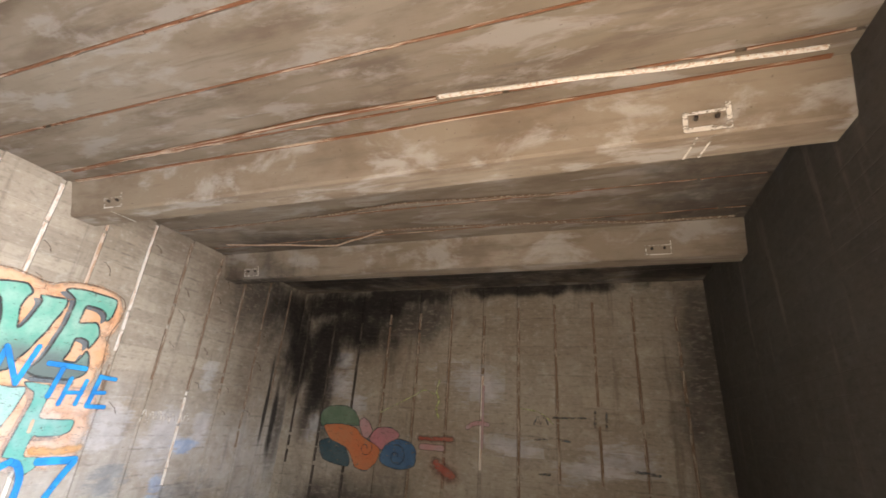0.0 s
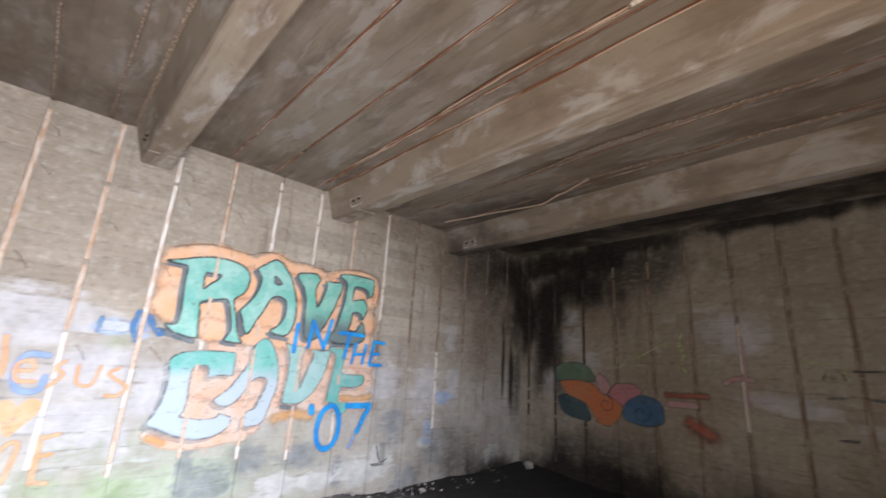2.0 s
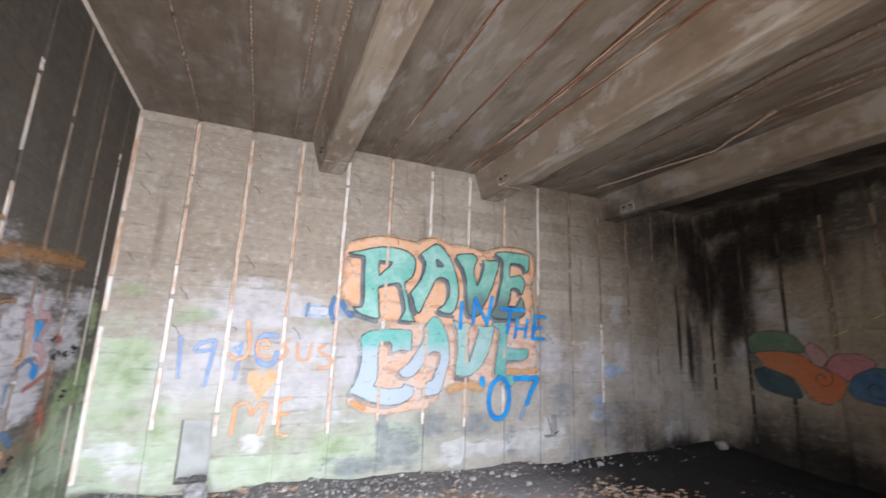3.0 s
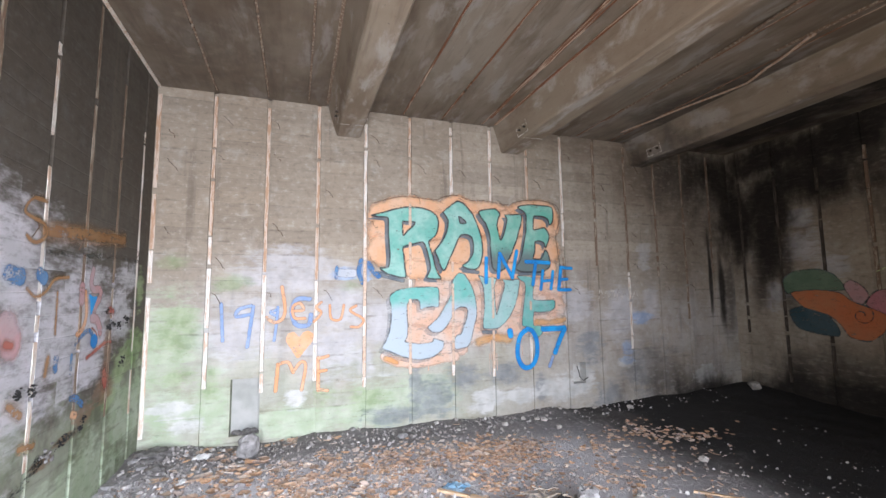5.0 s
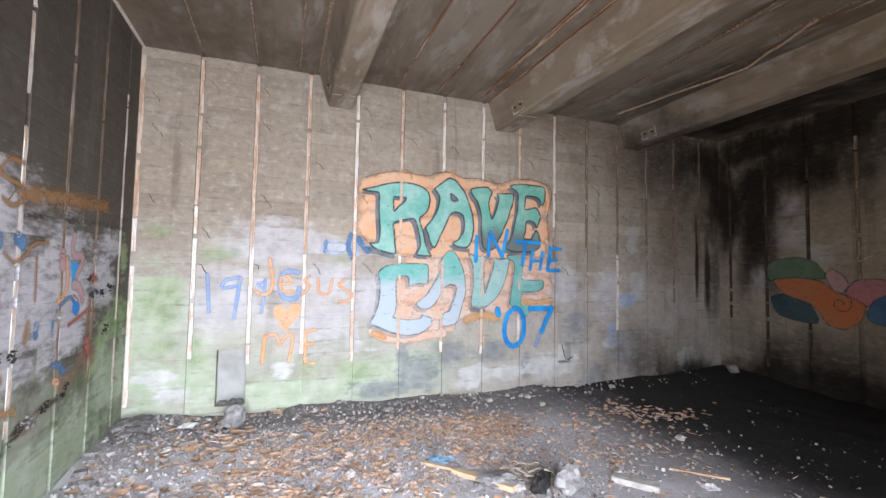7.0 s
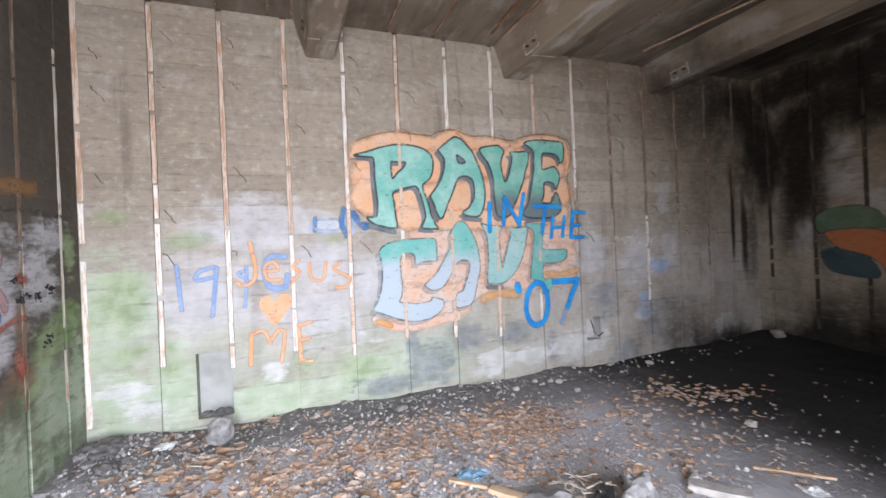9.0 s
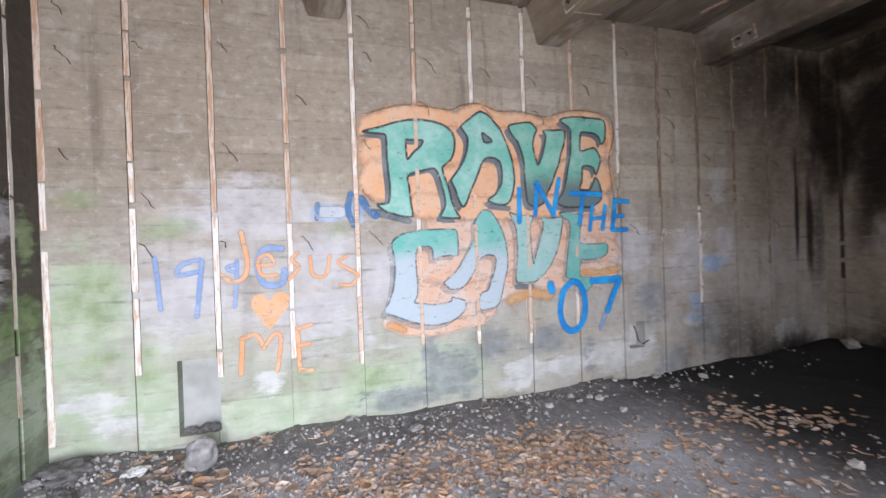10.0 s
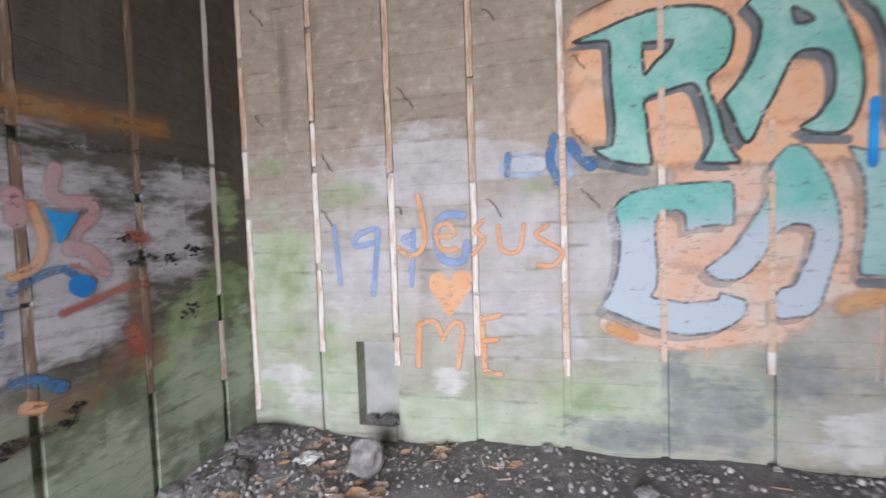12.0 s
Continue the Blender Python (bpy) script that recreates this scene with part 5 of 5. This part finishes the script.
def straw(r, s):
    """A splinter or stalk."""
    w, h = 0.003 + 0.05 * s, 0.008 + r.uniform(0, 0.02)
    return [(-s, -w, h * 0.3), (-s, w, h * 0.3), (s, w * 0.6, h), (s, -w * 0.6, h), (-s, 0, h * 0.3 + w), (s, 0, h + w)], [(0, 3, 5, 4), (4, 5, 2, 1), (0, 1, 2, 3), (0, 4, 1), (3, 2, 5)]


scatter("leaf_litter", LEAF, "dry orange-brown leaves strewn on the soil", [
    (440, 1.3, 1.1, 0.4, 0.45, 0.02, 0.13), (560, 1.9, 1.7, 0.55, 0.55, 0.02, 0.13), (380, 2.2, 2.5, 0.5, 0.45, 0.02, 0.085), (620, 1.15, 2.7, 0.18, 0.6, 0.03, 0.08), (560, 1.28, 3.6, 0.16, 0.45, 0.03, 0.1),
    (300, 1.9, 3.7, 0.3, 0.5, 0.03, 0.08), (110, 1.25, 5.3, 0.12, 0.2, 0.04, 0.09), (90, 1.5, 5.8, 0.15, 0.4, 0.04, 0.09), (90, 2.9, 4.6, 0.8, 0.7, 0.03, 0.09), (60, 2.2, 5.2, 0.9, 0.9, 0.03, 0.07), (420, 3.4, 2.4, 0.8, 0.9, 0.02, 0.08)], leaf, 1, 1.3, 0.75)
scatter("grit", GRIT, "mortar crumbs and grit on the soil", [
    (900, 0.22, 3.5, 0.16, 1.8, 0.005, 0.04), (8500, 1.7, 2.0, 0.9, 1.0, 0.004, 0.034), (1500, 1.2, 0.3, 0.8, 0.2, 0.006, 0.045), (900, 2.6, 3.6, 0.6, 0.7, 0.008, 0.035), (700, 0.5, 0.6, 0.4, 0.5, 0.008, 0.04), (450, 2.6, 5.0, 0.9, 0.7, 0.006, 0.03), (40, 1.6, 6.8, 1.0, 0.6, 0.008, 0.03)], crumb, 2, 2.5)
scatter("straw", LEAF, "pale stalks and splinters on the soil", [(260, 2.0, 3.0, 0.6, 0.8, 0.01, 0.04), (60, 2.4, 4.6, 0.8, 0.8, 0.01, 0.04), (60, 0.6, 1.8, 0.4, 1.0, 0.02, 0.06)], straw, 3)


def plank(a, b, width, thick, name, label, seed):
    """A split board from a to b on the ground, one end snapped."""
    r = random.Random(seed)
    a, b = Vector(a), Vector(b)
    d = (b - a).normalized()
    s = Vector((-d.y, d.x, 0)).normalized()
    up = Vector((0, 0, thick))
    vs, fs, n = [], [], 8
    for i in range(n + 1):
        f = i / n
        p = a.lerp(b, f)
        w = width / 2 * (1 - 0.35 * f * r.uniform(0.6, 1))
        vs += [p - s * w, p + s * w, p + s * w * 0.9 + up, p - s * w * 0.92 + up * r.uniform(0.85, 1.1)]
    for i in range(n):
        k = i * 4
        fs += [(k + j, k + (j + 1) % 4, k + 4 + (j + 1) % 4, k + 4 + j) for j in range(4)]
    fs += [(3, 2, 1, 0), (n * 4, n * 4 + 1, n * 4 + 2, n * 4 + 3)]
    return tagged(mesh_of(name, vs, fs, WOOD), label, "wood")


def on_ground(x, y, h=0.0):
    return (x, y, ground_height(x, y) + h)


plank(on_ground(2.16, 2.93, 0.0), on_ground(2.64, 3.22, 0.03), 0.075, 0.035, "broken_board", "splintered pale brown board on the soil", 1)
plank(on_ground(1.95, 2.72, 0.005), on_ground(2.14, 2.92, 0.01), 0.04, 0.02, "broken_board", "short pale wood splinter on the soil", 2)
plank(on_ground(2.62, 4.75, 0.0), on_ground(2.98, 5.0, 0.01), 0.03, 0.015, "broken_board", "thin pale wood splinter on the soil", 3)

twig_rng = random.Random(17)
brush = thing("twig_heap", on_ground(2.45, 3.45), "small heap of dry grey twigs", "twigs")
for k in range(26):
    x, y = 2.45 + twig_rng.gauss(0, 0.1), 3.42 + twig_rng.gauss(0, 0.09)
    a, ln = twig_rng.uniform(0, math.tau), twig_rng.uniform(0.08, 0.22)
    pts = []
    for i in range(5):
        f = i / 4 - 0.5
        pts.append(on_ground(x + ln * f * math.cos(a) + 0.015 * twig_rng.uniform(-1, 1), y + ln * f * math.sin(a) + 0.015 * twig_rng.uniform(-1, 1), 0.015 + 0.012 * k * 0.3 + 0.03 * twig_rng.random()))
    under(tube(pts, twig_rng.uniform(0.003, 0.006), TWIG, "twig"), brush)


def crumpled(name, at, size, material, label, seed, category):
    """A crushed sheet of plastic or paper."""
    bm = bmesh.new()
    bmesh.ops.create_grid(bm, x_segments=12, y_segments=12, size=0.5)
    for v in bm.verts:
        q = Vector((v.co.x * 5, v.co.y * 5, seed))
        v.co.x += 0.12 * noise.noise(q * 0.7 + Vector((9, 0, 0)))
        v.co.y += 0.12 * noise.noise(q * 0.7 + Vector((0, 9, 0)))
        v.co.z = 0.16 + 0.34 * abs(noise.noise(q)) * (1 - v.co.length)
        v.co = v.co * size
    bmesh.ops.solidify(bm, geom=bm.faces[:], thickness=0.002)
    ob = part(name, bm, material)
    ob.matrix_basis = pose(*on_ground(*at, -0.012), 0, 0, seed * 40)
    return tagged(ob, label, category)


crumpled("plastic_scrap", (1.96, 2.88), 0.18, PLASTIC, "crumpled blue plastic scrap on the soil", 1, "litter")
crumpled("paper_scrap", (0.42, 0.7), 0.15, PAPER, "crumpled dirty white paper by the wall", 2, "litter")
crumpled("paper_scrap", (0.95, 0.62), 0.1, PAPER, "torn white paper scrap on the soil", 3, "litter")
crumpled("paper_scrap", (3.0, 4.75), 0.12, PAPER, "torn white paper scrap among leaves", 4, "litter")
crumpled("paper_scrap", (3.2, 4.45), 0.1, PAPER, "small torn white paper scrap", 5, "litter")

# the niche: a clean grey back and a shadowed frame line
bm = bmesh.new()
box(bm, (-0.149, NICHE[0] + 0.002, NICHE[2]), (-0.142, NICHE[1] - 0.002, NICHE[3] - 0.002))
part("niche_back", bm, NICHE_GREY, wall_west, "clean pale grey back of the niche")
# rubble lying in the niche
niche_rng = random.Random(4)
bm = bmesh.new()
for _ in range(26):
    s = niche_rng.uniform(0.015, 0.045)
    m = Matrix.Translation((niche_rng.uniform(-0.1, -0.02), niche_rng.uniform(0.92, 1.16), NICHE[2] + s * 0.3 + 0.03 * niche_rng.random())) @ Matrix.Diagonal((1, 1.2, 0.7, 1))
    bmesh.ops.create_icosphere(bm, subdivisions=1, radius=s, matrix=m)
tagged(part("niche_rubble", bm, RUBBLE_DARK), "dark rubble lying in the wall niche", "rubble", kind="stuff")
